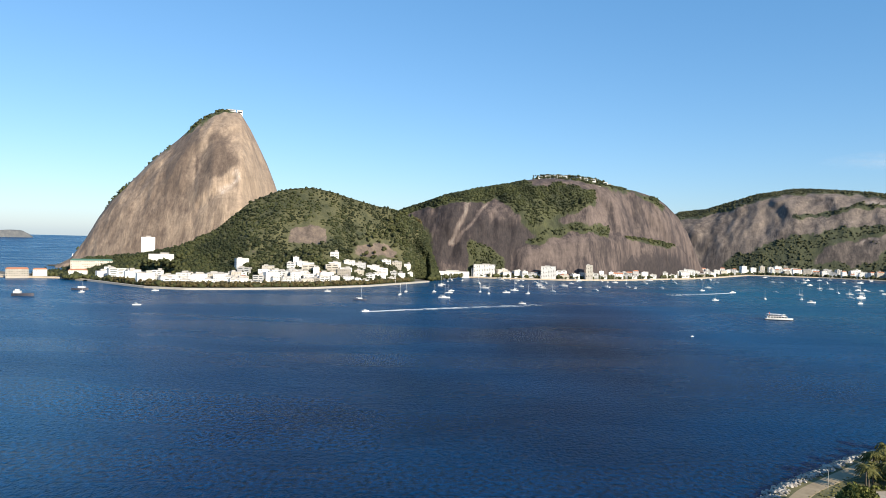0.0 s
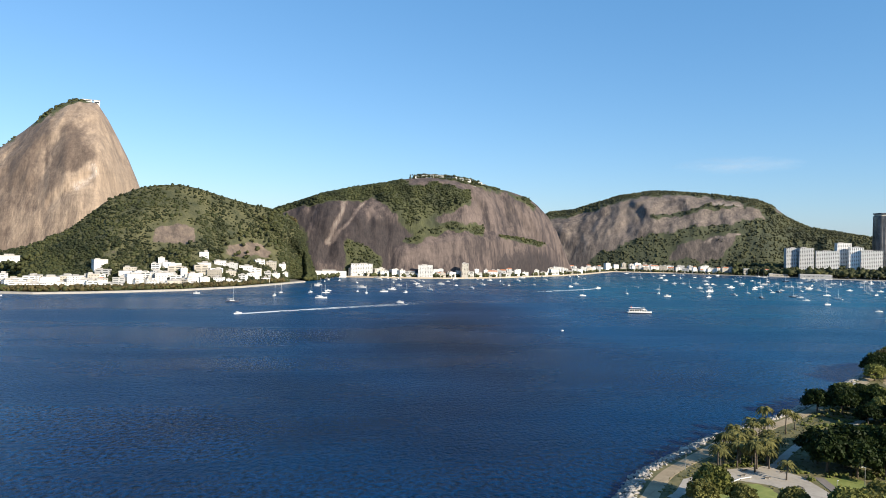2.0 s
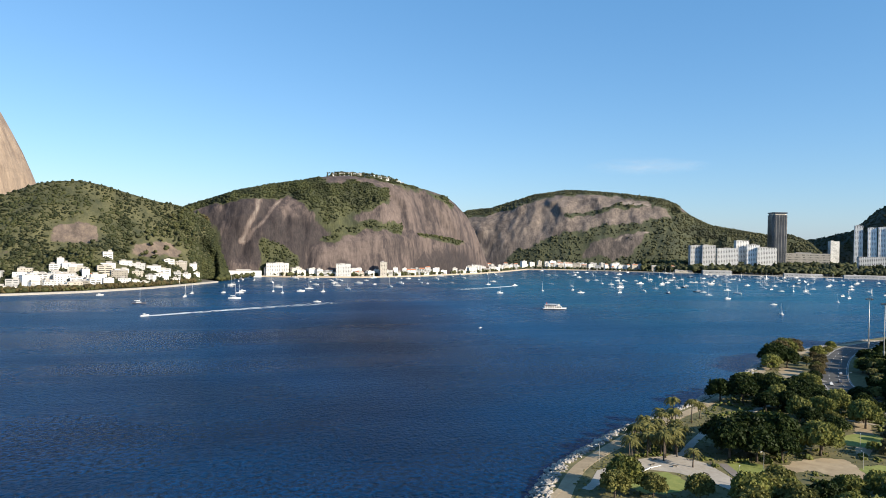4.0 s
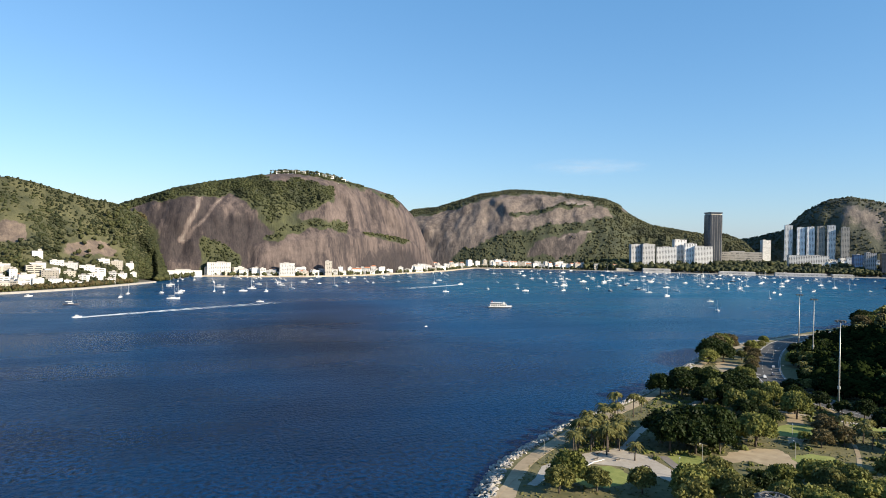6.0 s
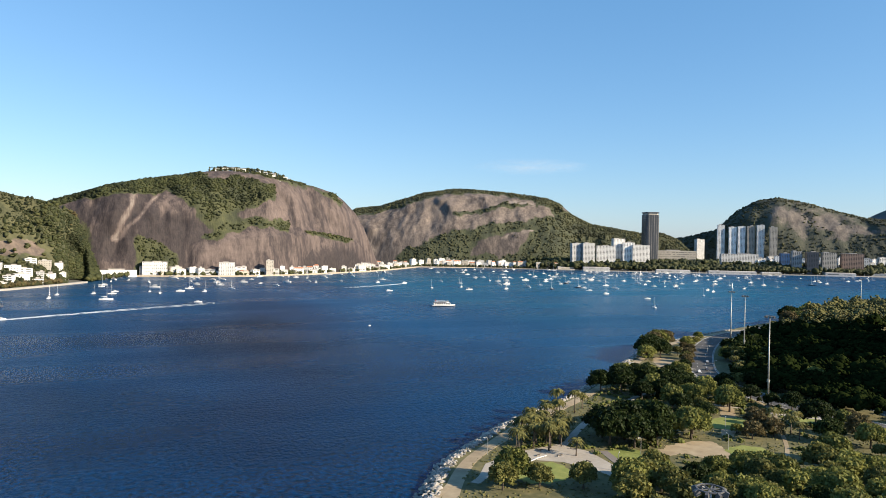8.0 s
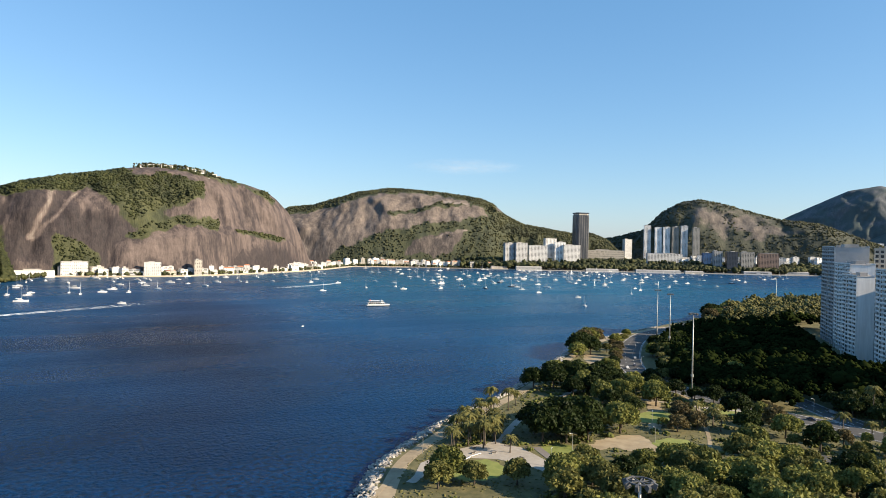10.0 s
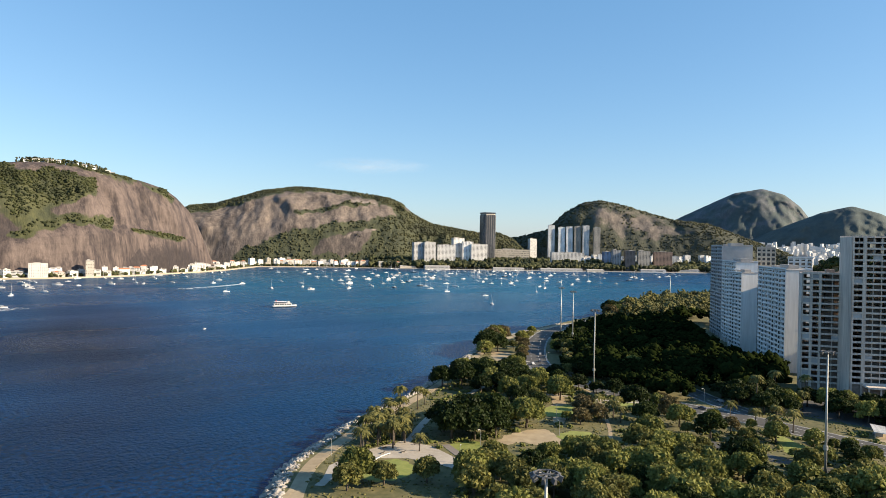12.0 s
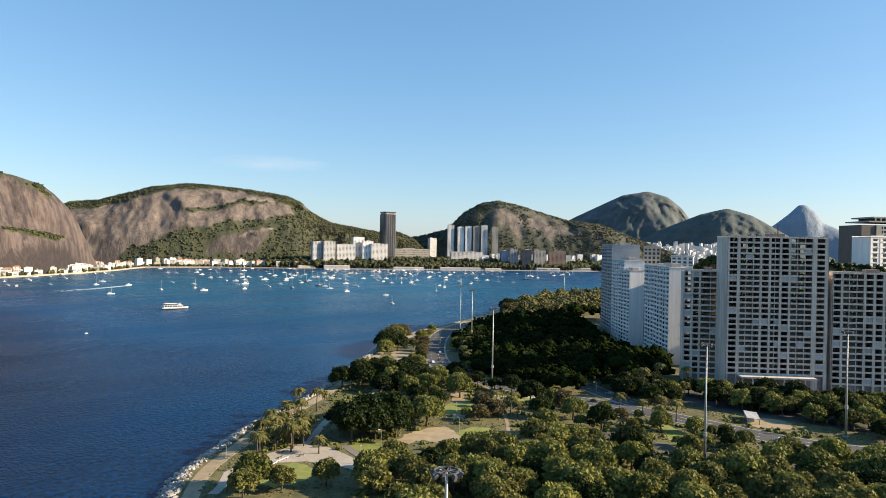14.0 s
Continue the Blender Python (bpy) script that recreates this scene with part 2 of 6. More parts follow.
GREYWALL = surface("grey_render", (0.32, 0.325, 0.33), (0.44, 0.44, 0.44), 0.2, 0.8, 0.2, 0.1, 0.02, 0, 0.2)
BROWNDARK = surface("dark_grey_cladding", (0.055, 0.048, 0.046), (0.09, 0.08, 0.076), 0.2, 0.6, 0.2, 0.1, 0.02)
BROWNWALL = surface("brown_cladding", (0.20, 0.13, 0.10), (0.30, 0.20, 0.15), 0.2, 0.7, 0.2, 0.1, 0.02)
NEARWHITE = surface("white_painted_wall", (0.60, 0.59, 0.57), (0.80, 0.79, 0.77), 0.7, 0.8, 0.2, 0.1, 0.02, 0, 0, 0.1)
CONCRETE = surface("weathered_concrete", (0.40, 0.33, 0.285), (0.70, 0.605, 0.52), 0.9, 0.9, 0.25, 0.2, 0.05, 0, 0, 0.1)
ROOFTILE = surface("clay_roof", (0.36, 0.13, 0.07), (0.50, 0.22, 0.12), 0.6, 0.85)
ROOFGREY = surface("flat_roof", (0.26, 0.25, 0.24), (0.42, 0.40, 0.38), 0.3, 0.9)
GREENROOF = surface("green_metal_roof", (0.05, 0.16, 0.11), (0.09, 0.24, 0.17), 0.3, 0.6)
GLASS = surface("dark_window_glass", (0.008, 0.011, 0.014), (0.03, 0.036, 0.045), 0.5, 0.25, 0.2, 0, 0, 0, 0.5)
BLUEGLASS = surface("blue_curtain_glass", (0.03, 0.08, 0.2), (0.06, 0.14, 0.30), 0.2, 0.15, 0.2, 0)
DARKCLAD = surface("dark_tower_cladding", (0.022, 0.027, 0.038), (0.042, 0.048, 0.062), 0.2, 0.4, 0.2, 0)
HULLWHITE = surface("white_gelcoat", (0.50, 0.50, 0.495), (0.64, 0.64, 0.63), 0.5, 0.35, 0.3, 0)
HULLDARK = surface("dark_hull_paint", (0.03, 0.035, 0.05), (0.06, 0.06, 0.08), 0.5, 0.4, 0.3, 0)
SAIL = surface("sailcloth", (0.75, 0.74, 0.7), (0.84, 0.83, 0.8), 1.0, 0.8)
ALLOY = surface("mast_alloy", (0.55, 0.55, 0.55), (0.7, 0.7, 0.7), 1.0, 0.4, 0.3, 0, 0, 0.6)
TEAK = surface("wooden_deck", (0.18, 0.11, 0.06), (0.28, 0.18, 0.1), 1.0, 0.7)
FOAM = surface("white_foam", (0.25, 0.30, 0.34), (0.55, 0.58, 0.60), 0.25, 0.8)
GALV = surface("galvanised_steel", (0.28, 0.28, 0.27), (0.42, 0.42, 0.4), 1.0, 0.5, 0.3, 0, 0, 0.5)
CARPAINT = surface("car_paint", (0.45, 0.45, 0.46), (0.6, 0.6, 0.6), 1.0, 0.3, 0.3, 0, 0, 0, 0.6)
RUBBER = surface("tyre_rubber", (0.02, 0.02, 0.02), (0.035, 0.035, 0.035), 3.0, 0.9)
REDPAINT = surface("red_paint", (0.35, 0.05, 0.04), (0.45, 0.08, 0.05), 1.0, 0.6)

# ---- building blocks ----


class Geo:
    """Vertices and faces of one mesh."""

    def __init__(self):
        self.v, self.f = [], []

    def add(self, verts, faces):
        k = len(self.v)
        self.v += [tuple(p) for p in verts]
        self.f += [tuple(i + k for i in face) for face in faces]
        return self

    def box(self, x, y, z, sx, sy, sz, yaw=0.0, taper=1.0):
        """A box whose foot is centred on x, y, z."""
        c, s = math.cos(yaw), math.sin(yaw)
        pts = []
        for h, k in ((0, 1.0), (sz, taper)):
            for a, b in ((-1, -1), (1, -1), (1, 1), (-1, 1)):
                u, w = a * sx / 2 * k, b * sy / 2 * k
                pts.append((x + u * c - w * s, y + u * s + w * c, z + h))
        return self.add(pts, [(3, 2, 1, 0), (4, 5, 6, 7), (0, 1, 5, 4), (1, 2, 6, 5), (2, 3, 7, 6), (3, 0, 4, 7)])

    def prism(self, outline, z0, z1):
        n = len(outline)
        area = sum(outline[i - 1][0] * outline[i][1] - outline[i][0] * outline[i - 1][1] for i in range(n))
        o = list(outline) if area > 0 else list(outline)[::-1]
        self.add([(x, y, z0) for x, y in o] + [(x, y, z1) for x, y in o], [tuple(range(n, 2 * n))] + [((i - 1) % n, i, n + i, n + (i - 1) % n) for i in range(n)])
        return self

    def tube(self, points, radii, n=8):
        rings = []
        for i, p in enumerate(points):
            p = Vector(p)
            d = (Vector(points[min(i + 1, len(points) - 1)]) - Vector(points[max(i - 1, 0)])).normalized()
            a = d.orthogonal().normalized() if abs(d.z) < 0.9 else Vector((1, 0, 0))
            a = (a - d * a.dot(d)).normalized()
            b = d.cross(a)
            rings += [p + (a * math.cos(k * math.tau / n) + b * math.sin(k * math.tau / n)) * radii[i] for k in range(n)]
        m = len(points)
        faces = [(i * n + k, i * n + (k + 1) % n, (i + 1) * n + (k + 1) % n, (i + 1) * n + k) for i in range(m - 1) for k in range(n)]
        return self.add(rings, faces + [tuple(range(n))[::-1], tuple(range((m - 1) * n, m * n))])


def mesh_of(name, geo, mat, smooth=False):
    me = bpy.data.meshes.new(name)
    me.from_pydata(geo.v, [], geo.f)
    me.materials.append(mat)
    if smooth:
        me.polygons.foreach_set("use_smooth", [True] * len(me.polygons))
    me.update()
    return me


def part(name, geo, mat, parent=None, label="", smooth=False, at=None):
    """One mesh object, under its thing or part. geo: a Geo, or a mesh to share."""
    me = geo if isinstance(geo, bpy.types.Mesh) else mesh_of(name, geo, mat, smooth)
    ob = new(name, me)
    ob.parent = parent
    if at is not None:
        ob.matrix_basis = at
    return tagged(ob, label)


def thing(name, label, category, group="", at=None, kind=""):
    ob = new(name)
    if at is not None:
        ob.matrix_basis = at
    return tagged(ob, label, category, group, kind)


def setting(name, geo, mat, label, category, smooth=False):
    return tagged(part(name, geo, mat, None, "", smooth), label, category, "", "structure")


def polar(az, dist):
    """A plan place by its bearing (degrees to the right of y) and distance from the origin."""
    return dist * math.sin(radians(az)), dist * math.cos(radians(az))


RNG = np.random.default_rng(7)
ICO_V = np.array([v.co[:] for v in (lambda b: (bmesh.ops.create_icosphere(b, subdivisions=1, radius=1.0), b.verts.ensure_lookup_table(), b)[2])(bmesh.new()).verts])
_b = bmesh.new()
bmesh.ops.create_icosphere(_b, subdivisions=1, radius=1.0)
ICO_F = np.array([[v.index for v in f.verts] for f in _b.faces])
_b.free()


def clumps(centres, radii, flat=0.75, rough=0.36):
    """Many uneven leafy clumps in one Geo."""
    n = len(centres)
    jit = 1 + rough * RNG.standard_normal((n, len(ICO_V), 1))
    stretch = np.stack([1 + 0.2 * RNG.standard_normal(n), 1 + 0.2 * RNG.standard_normal(n), flat * (1 + 0.2 * RNG.standard_normal(n))], 1)
    v = np.asarray(centres)[:, None, :] + ICO_V[None] * jit * stretch[:, None, :] * np.asarray(radii)[:, None, None]
    f = ICO_F[None] + (np.arange(n) * len(ICO_V))[:, None, None]
    g = Geo()
    g.v, g.f = v.reshape(-1, 3).tolist(), f.reshape(-1, 3).tolist()
    return g


# ---- the sea: one sheet to the horizon, which curves up to it far out ----
sea = Geo()
rings = [0, 30, 80, 150, 250, 400, 600, 900, 1300, 1800, 2300, 2700, 3000, 3300, 3600, 3900, 4200, 4500, 4750, 4930]
SEG = 144
for r in rings:
    for k in range(SEG):
        a = math.tau * k / SEG
        az = math.degrees(math.atan2(math.sin(a), math.cos(a)))
        out = min(max((-az - 13) / 10, 0), 1) * min(max((az + 75) / 20, 0), 1)
        lift = 59.0 * max(0.0, (r - 2600) / 2330) ** 1.3 * out
        sea.v.append((r * math.sin(a), r * math.cos(a), lift))
for i in range(len(rings) - 1):
    for k in range(SEG):
        sea.f.append((i * SEG + k, (i + 1) * SEG + k, (i + 1) * SEG + (k + 1) % SEG, i * SEG + (k + 1) % SEG)[::-1])
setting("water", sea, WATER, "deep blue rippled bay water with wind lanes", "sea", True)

# ---- land: the park's shore and the far shore ----
PARK_COAST = [(-260, -900), (-60, -300), (18, -40), (54, 118), (81, 188), (95.5, 211.5), (110.6, 230.4), (123.3, 241), (145, 258), (163, 271.5), (181, 281.5), (204, 293), (243, 319), (305, 366), (352, 400), (402, 434), (475, 465), (549, 489), (640, 520), (760, 560), (860, 575), (960, 560), (1080, 500), (1250, 420), (1500, 420), (1800, 560), (2050, 760), (2200, 1000), (2300, 1200)]
land = Geo().prism(PARK_COAST + [(2600, 1150), (3400, 700), (3400, -900)], -3.0, 3.0)
setting("ground", land, GRASS, "park ground of worn grass and earth", "ground")
FAR_COAST = [(-1500, 1700), (-900, 1330), (-770, 1215), (-668, 1222), (-598, 1166), (-522, 1105), (-453, 1050), (-388, 1036), (-328, 1057), (-267, 1091), (-212, 1124), (-130, 1212), (-67, 1319), (-31, 1389), (-60, 1470), (-40, 1570), (62, 1608), (126, 1590), (281, 1585), (426, 1650), (645, 1815), (774, 1945), (963, 2175), (1163, 2130), (1310, 2010), (1449, 1900), (1618, 1800), (1790, 1700), (1960, 1600), (2150, 1470), (2330, 1364), (2600, 1150)]
land = Geo().prism(FAR_COAST + [(3400, 700), (4900, 400), (3600, 3300), (1200, 4600), (400, 3300), (-300, 2300), (-800, 1950), (-945, 1650), (-840, 1570), (-720, 1372), (-790, 1292), (-1500, 1785)], -3.0, 2.5)
setting("ground", land, TOWN, "low town ground along the far shore", "ground")

COAST = sorted((math.degrees(math.atan2(x, y)), math.hypot(x, y)) for x, y in FAR_COAST if 1000 < math.hypot(x, y) and abs(x) < 2400)


def coast(az):
    """The far shore's distance along a bearing."""
    return float(np.interp(az, [a for a, _ in COAST], [d for _, d in COAST]))


# ---- hills ----


def smooth_line(points, n, soft=3):
    p = np.array(points, float)
    s = np.r_[0, np.cumsum(np.hypot(np.diff(p[:, 0]), np.diff(p[:, 1])) + 0.5 * np.abs(np.diff(p[:, 2])))]
    t = np.linspace(0, s[-1], n)
    q = np.stack([np.interp(t, s, p[:, k]) for k in range(3)], 1)
    for _ in range(soft):
        q[1:-1] = 0.25 * q[:-2] + 0.5 * q[1:-1] + 0.25 * q[2:]
    return q


def hollow(w):
    """A hillside that is gentle at its foot and steep above."""
    return w ** 1.5 * (1.12 - 0.12 * w)


def hill(name, label, ridge, front, back, mat, green, steep=2.0, rough=5.0, n=120, rows=44, trees=0, size=(3.5, 6.5), soft=3, base=2.0, kind="structure", leaf=None, shore=0.0, form=None):
    """A hill under a ridge line. front, back: (fixed, per metre of height) reach of its foot; green(s, w): how wooded it is,
    s along the ridge, w the share of the ridge's height."""
    q = smooth_line(ridge, n, soft)
    d = q[:, :2] / np.linalg.norm(q[:, :2], axis=1)[:, None]
    d = np.tile(d.mean(0) / np.linalg.norm(d.mean(0)), (n, 1)) * 0.5 + d * 0.5
    height = np.maximum(q[:, 2] - base, 1.0)
    grid, cover, tone, woods = np.zeros((rows, n, 3)), np.zeros((rows, n)), np.zeros((rows, n)), np.zeros((rows, n))
    half = int(rows * 0.7)
    for j in range(rows):
        w = j / half if j <= half else 1 - (j - half) / (rows - 1 - half)
        reach = (front if j <= half else back)
        far = reach[0] + reach[1] * height
        if j <= half and shore:
            far = np.minimum(far, [max(30.0, math.hypot(x, y) - coast(math.degrees(math.atan2(x, y))) - shore) for x, y in q[:, :2]])
        off = far * (1 - w) * (-1 if j <= half else 1)
        prof = 1 - (1 - w) ** steep if steep > 0 else hollow(w)
        grid[j, :, :2] = q[:, :2] + d * off[:, None]
        grid[j, :, 2] = base + height * prof
        for i in range(n):
            p = Vector(grid[j, i])
            flute = noise.fractal(Vector((p.x * 0.012, p.y * 0.012, p.z * 0.004)) + Vector((len(name), 0, 0)), 1.0, 2.0, 4) * rough * min(1, w * 3) * (1 - 0.75 * w ** 6)
            grid[j, i, :2] -= d[i] * flute * 1.6
            grid[j, i, 2] += noise.noise(Vector((p.x * 0.03, p.y * 0.03, 5.0))) * rough * 0.25 * (0.2 + 0.8 * (1 - w))
            if form and j <= half:
                grid[j, i, :2] -= d[i] * form(i / (n - 1), prof)
            drift = noise.fractal(Vector((p.x * 0.016, p.y * 0.016, p.z * 0.02)), 1.0, 2.0, 4)
            g = green(i / (n - 1) + 0.004 * drift, prof + 0.045 * noise.fractal(Vector((p.x * 0.03, p.z * 0.03, 9.0)), 1.0, 2.0, 3))
            g, tone[j, i], wood = g if isinstance(g, tuple) else (g, 0.0, g)
            cover[j, i] = min(max(g + min(1.0, g * 4) * 0.35 * drift, 0), 1)
            woods[j, i] = wood + min(1.0, wood * 4) * 0.55 * drift
    geo = Geo()
    geo.v = grid.reshape(-1, 3).tolist()
    geo.f = [(j * n + i, j * n + i + 1, (j + 1) * n + i + 1, (j + 1) * n + i) for j in range(rows - 1) for i in range(n - 1)]
    ob = part(name, geo, mat, None, "", True)
    tagged(ob, label, "hill", "", kind)
    att = ob.data.attributes.new("green", "FLOAT", "POINT")
    att.data.foreach_set("value", cover.reshape(-1))
    att = ob.data.attributes.new("tone", "FLOAT", "POINT")
    att.data.foreach_set("value", tone.reshape(-1))
    if trees:
        picks = []
        while len(picks) < trees:
            i, j = RNG.random() * (n - 1.01), RNG.random() * (half + 3)
            a, b = int(i), min(int(j), rows - 2)
            if woods[b, a] < 0.5 + 0.3 * RNG.random() - 0.15:
                trees -= 0.2
                continue
            u, v = i - a, j - b
            p = (grid[b, a] * (1 - u) + grid[b, a + 1] * u) * (1 - v) + (grid[b + 1, a] * (1 - u) + grid[b + 1, a + 1] * u) * v
            picks.append(p)
        r = size[0] + (size[1] - size[0]) * RNG.random(len(picks)) ** 1.6
        c = np.array(picks)
        c[:, 2] += r * 0.35
        wood = part("woodland", clumps(c, r, 0.8), leaf or FOREST, None, "", True)
        tagged(wood, "dense green tree crowns covering the hillside", "forest", "", "stuff")
    return ob, grid


def spot(s, w, s0, w0, rs, rw, k=1.0):
    return k * max(0.0, 1.4 - math.hypot((s - s0) / rs, (w - w0) / rw))


def area(s, w, poly, soft=0.03):
    """How far a spot of a hillside lies inside an outline of (s, w) corners: 0 outside, 1 well inside."""
    x, y, odd, near = s * 4, w, False, 9.0
    for i in range(len(poly)):
        ax, ay, bx, by = poly[i - 1][0] * 4, poly[i - 1][1], poly[i][0] * 4, poly[i][1]
        if (ay > y) != (by > y) and x < (bx - ax) * (y - ay) / (by - ay) + ax:
            odd = not odd
        ux, uy = bx - ax, by - ay
        t = min(max(((x - ax) * ux + (y - ay) * uy) / (ux * ux + uy * uy + 1e-9), 0), 1)
        near = min(near, math.hypot(ax + ux * t - x, ay + uy * t - y))
    return min(max(0.5 + (near if odd else -near) / (2 * soft), 0), 1)


def seam(s, w, line, wide):
    """How near a spot lies to a line over the hillside: 1 on it, 0 beyond its width."""
    near = 9.0
    for (ax, ay), (bx, by) in zip(line, line[1:]):
        ux, uy = (bx - ax) * 4, by - ay
        t = min(max(((s - ax) * 4 * ux + (w - ay) * uy) / (ux * ux + uy * uy + 1e-9), 0), 1)
        near = min(near, math.hypot(ax * 4 + ux * t - s * 4, ay + uy * t - w))
    return max(0.0, 1 - near / wide)


SUGAR = [(-900, 1606, 4), (-873, 1620, 21), (-847, 1633, 65), (-822, 1646, 120), (-795, 1659, 166), (-751, 1680, 219), (-717, 1695, 263), (-664, 1716, 316), (-621, 1732, 364), (-590, 1743, 388), (-565, 1751, 397), (-527, 1763, 394), (-505, 1769, 359), (-484, 1775, 317), (-462, 1781, 272), (-445, 1785, 229), (-432, 1788, 195), (-405, 1792, 120), (-370, 1798, 40)]


def sugar_cover(s, w):
    g = spot(s, w, 0.55, 1.0, 0.07, 0.045) + 0.9 * max(0, 0.10 - w) / 0.10 + 0.25 * max(0, (w - 0.955) / 0.03) * (s < 0.5)
    # right face toned paler and left darker, painting the sunlit side; ledge streak too
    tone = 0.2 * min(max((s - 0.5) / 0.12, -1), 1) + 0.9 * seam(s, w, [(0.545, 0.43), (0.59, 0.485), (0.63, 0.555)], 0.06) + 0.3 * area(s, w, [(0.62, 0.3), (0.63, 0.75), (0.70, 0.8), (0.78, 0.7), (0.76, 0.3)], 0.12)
    tone -= 1.3 * area(s, w, [(0.52, 0.53), (0.60, 0.56), (0.625, 0.62), (0.60, 0.78), (0.56, 0.76)], 0.07) + 1.6 * seam(s, w, [(0.513, 0.63), (0.515, 0.69)], 0.025) + 0.9 * seam(s, w, [(0.555, 0.40), (0.57, 0.455)], 0.02)
    return g, tone - 0.5 * seam(s, w, [(0.35, 0.25), (0.42, 0.6), (0.46, 0.9)], 0.3), g


def sugar_form(s, w):
    return 34 * max(0, 1 - abs(s - 0.635) / 0.13) * min(1, w * 2.5) * (1 - w ** 3) - 10 * seam(s, w, [(0.52, 0.40), (0.57, 0.445), (0.62, 0.52)], 0.05)


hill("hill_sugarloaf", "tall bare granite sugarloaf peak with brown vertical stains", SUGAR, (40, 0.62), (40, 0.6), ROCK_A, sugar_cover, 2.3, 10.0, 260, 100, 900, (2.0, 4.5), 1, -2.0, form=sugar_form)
GREEN = [(-735, 1335, 8), (-692, 1333, 33), (-638, 1325, 38), (-596, 1328, 43), (-569, 1333, 46), (-544, 1334, 52), (-500, 1346, 66), (-450, 1370, 96), (-395, 1392, 150), (-344, 1409, 176), (-309, 1417, 183), (-270, 1425, 186), (-230, 1432, 178), (-195, 1437, 167), (-148, 1445, 154), (-96, 1458, 146), (-50, 1478, 120), (-24, 1508, 50), (-10, 1540, 6)]


def green_cover(s, w):
    rock = area(s, w, [(0.535, 0.40), (0.54, 0.55), (0.60, 0.60), (0.623, 0.56), (0.622, 0.38)], 0.03) + area(s, w, [(0.68, 0.30), (0.685, 0.44), (0.765, 0.53), (0.80, 0.40), (0.79, 0.27)], 0.06) * 0.9
    rock += 0.9 * seam(s, w, [(0.640, 0.80), (0.652, 0.90)], 0.05) + 0.6 * seam(s, w, [(0.44, 0.30), (0.47, 0.34)], 0.05)
    gully = max(seam(s, w, [(0.638, 0.92), (0.662, 0.62), (0.660, 0.30)], 0.09), seam(s, w, [(0.735, 0.95), (0.80, 0.65), (0.875, 0.45), (0.90, 0.2)], 0.13))
    meadow = area(s, w, [(0.60, 0.65), (0.64, 0.98), (0.72, 0.97), (0.79, 0.62), (0.85, 0.40), (0.80, 0.15), (0.62, 0.2)], 0.1)
    wood = 0.88 - 0.30 * meadow + 0.9 * gully + 0.35 * max(0, (w - 0.9) / 0.1) + 0.4 * max(0, (0.22 - w) / 0.2) * (s < 0.6)
    wood -= 0.35 * area(s, w, [(0.47, 0.55), (0.50, 0.85), (0.60, 0.85), (0.62, 0.62)], 0.15)
    return 1.0 - 1.2 * min(rock, 1) * (1 - gully), -0.2 + 0.3 * meadow, wood - 1.4 * rock


def green_form(s, w):
    return (16 * noise.noise(Vector((s * 13, w * 1.5, 2.0))) - 20 * seam(s, w, [(0.735, 0.95), (0.80, 0.65), (0.875, 0.45), (0.90, 0.2)], 0.16) - 12 * seam(s, w, [(0.638, 0.92), (0.662, 0.62), (0.660, 0.30)], 0.12)) * min(1, w * 2) * (1 - w ** 4)


hill("hill_green", "wooded green hill with meadows and bare rock patches", GREEN, (70, 1.05), (160, 0.5), ROCK_G, green_cover, -1, 11.0, 170, 74, 23000, (0.7, 3.3), shore=30.0, form=green_form)
URCA = [(-180, 1640, 60), (-103, 1600, 150), (-59, 1580, 165), (5, 1565, 186), (68, 1559, 202), (144, 1553, 214), (193, 1548, 226), (243, 1541, 230), (316, 1528, 224), (363, 1517, 212), (410, 1505, 204), (456, 1492, 189), (478, 1485, 172), (501, 1477, 146), (518, 1472, 116), (532, 1466, 81), (544, 1462, 50), (556, 1458, 6)]
URCA_OUT = [float(np.interp(math.degrees(math.atan2(x, y)), [-5, 5, 12, 20.5], [1.08, 1.13, 1.17, 1.36])) for x, y, z in URCA]
URCA = [(x * k, y * k, max(4, 81 + (z - 81) * k)) for (x, y, z), k in zip(URCA, URCA_OUT)]


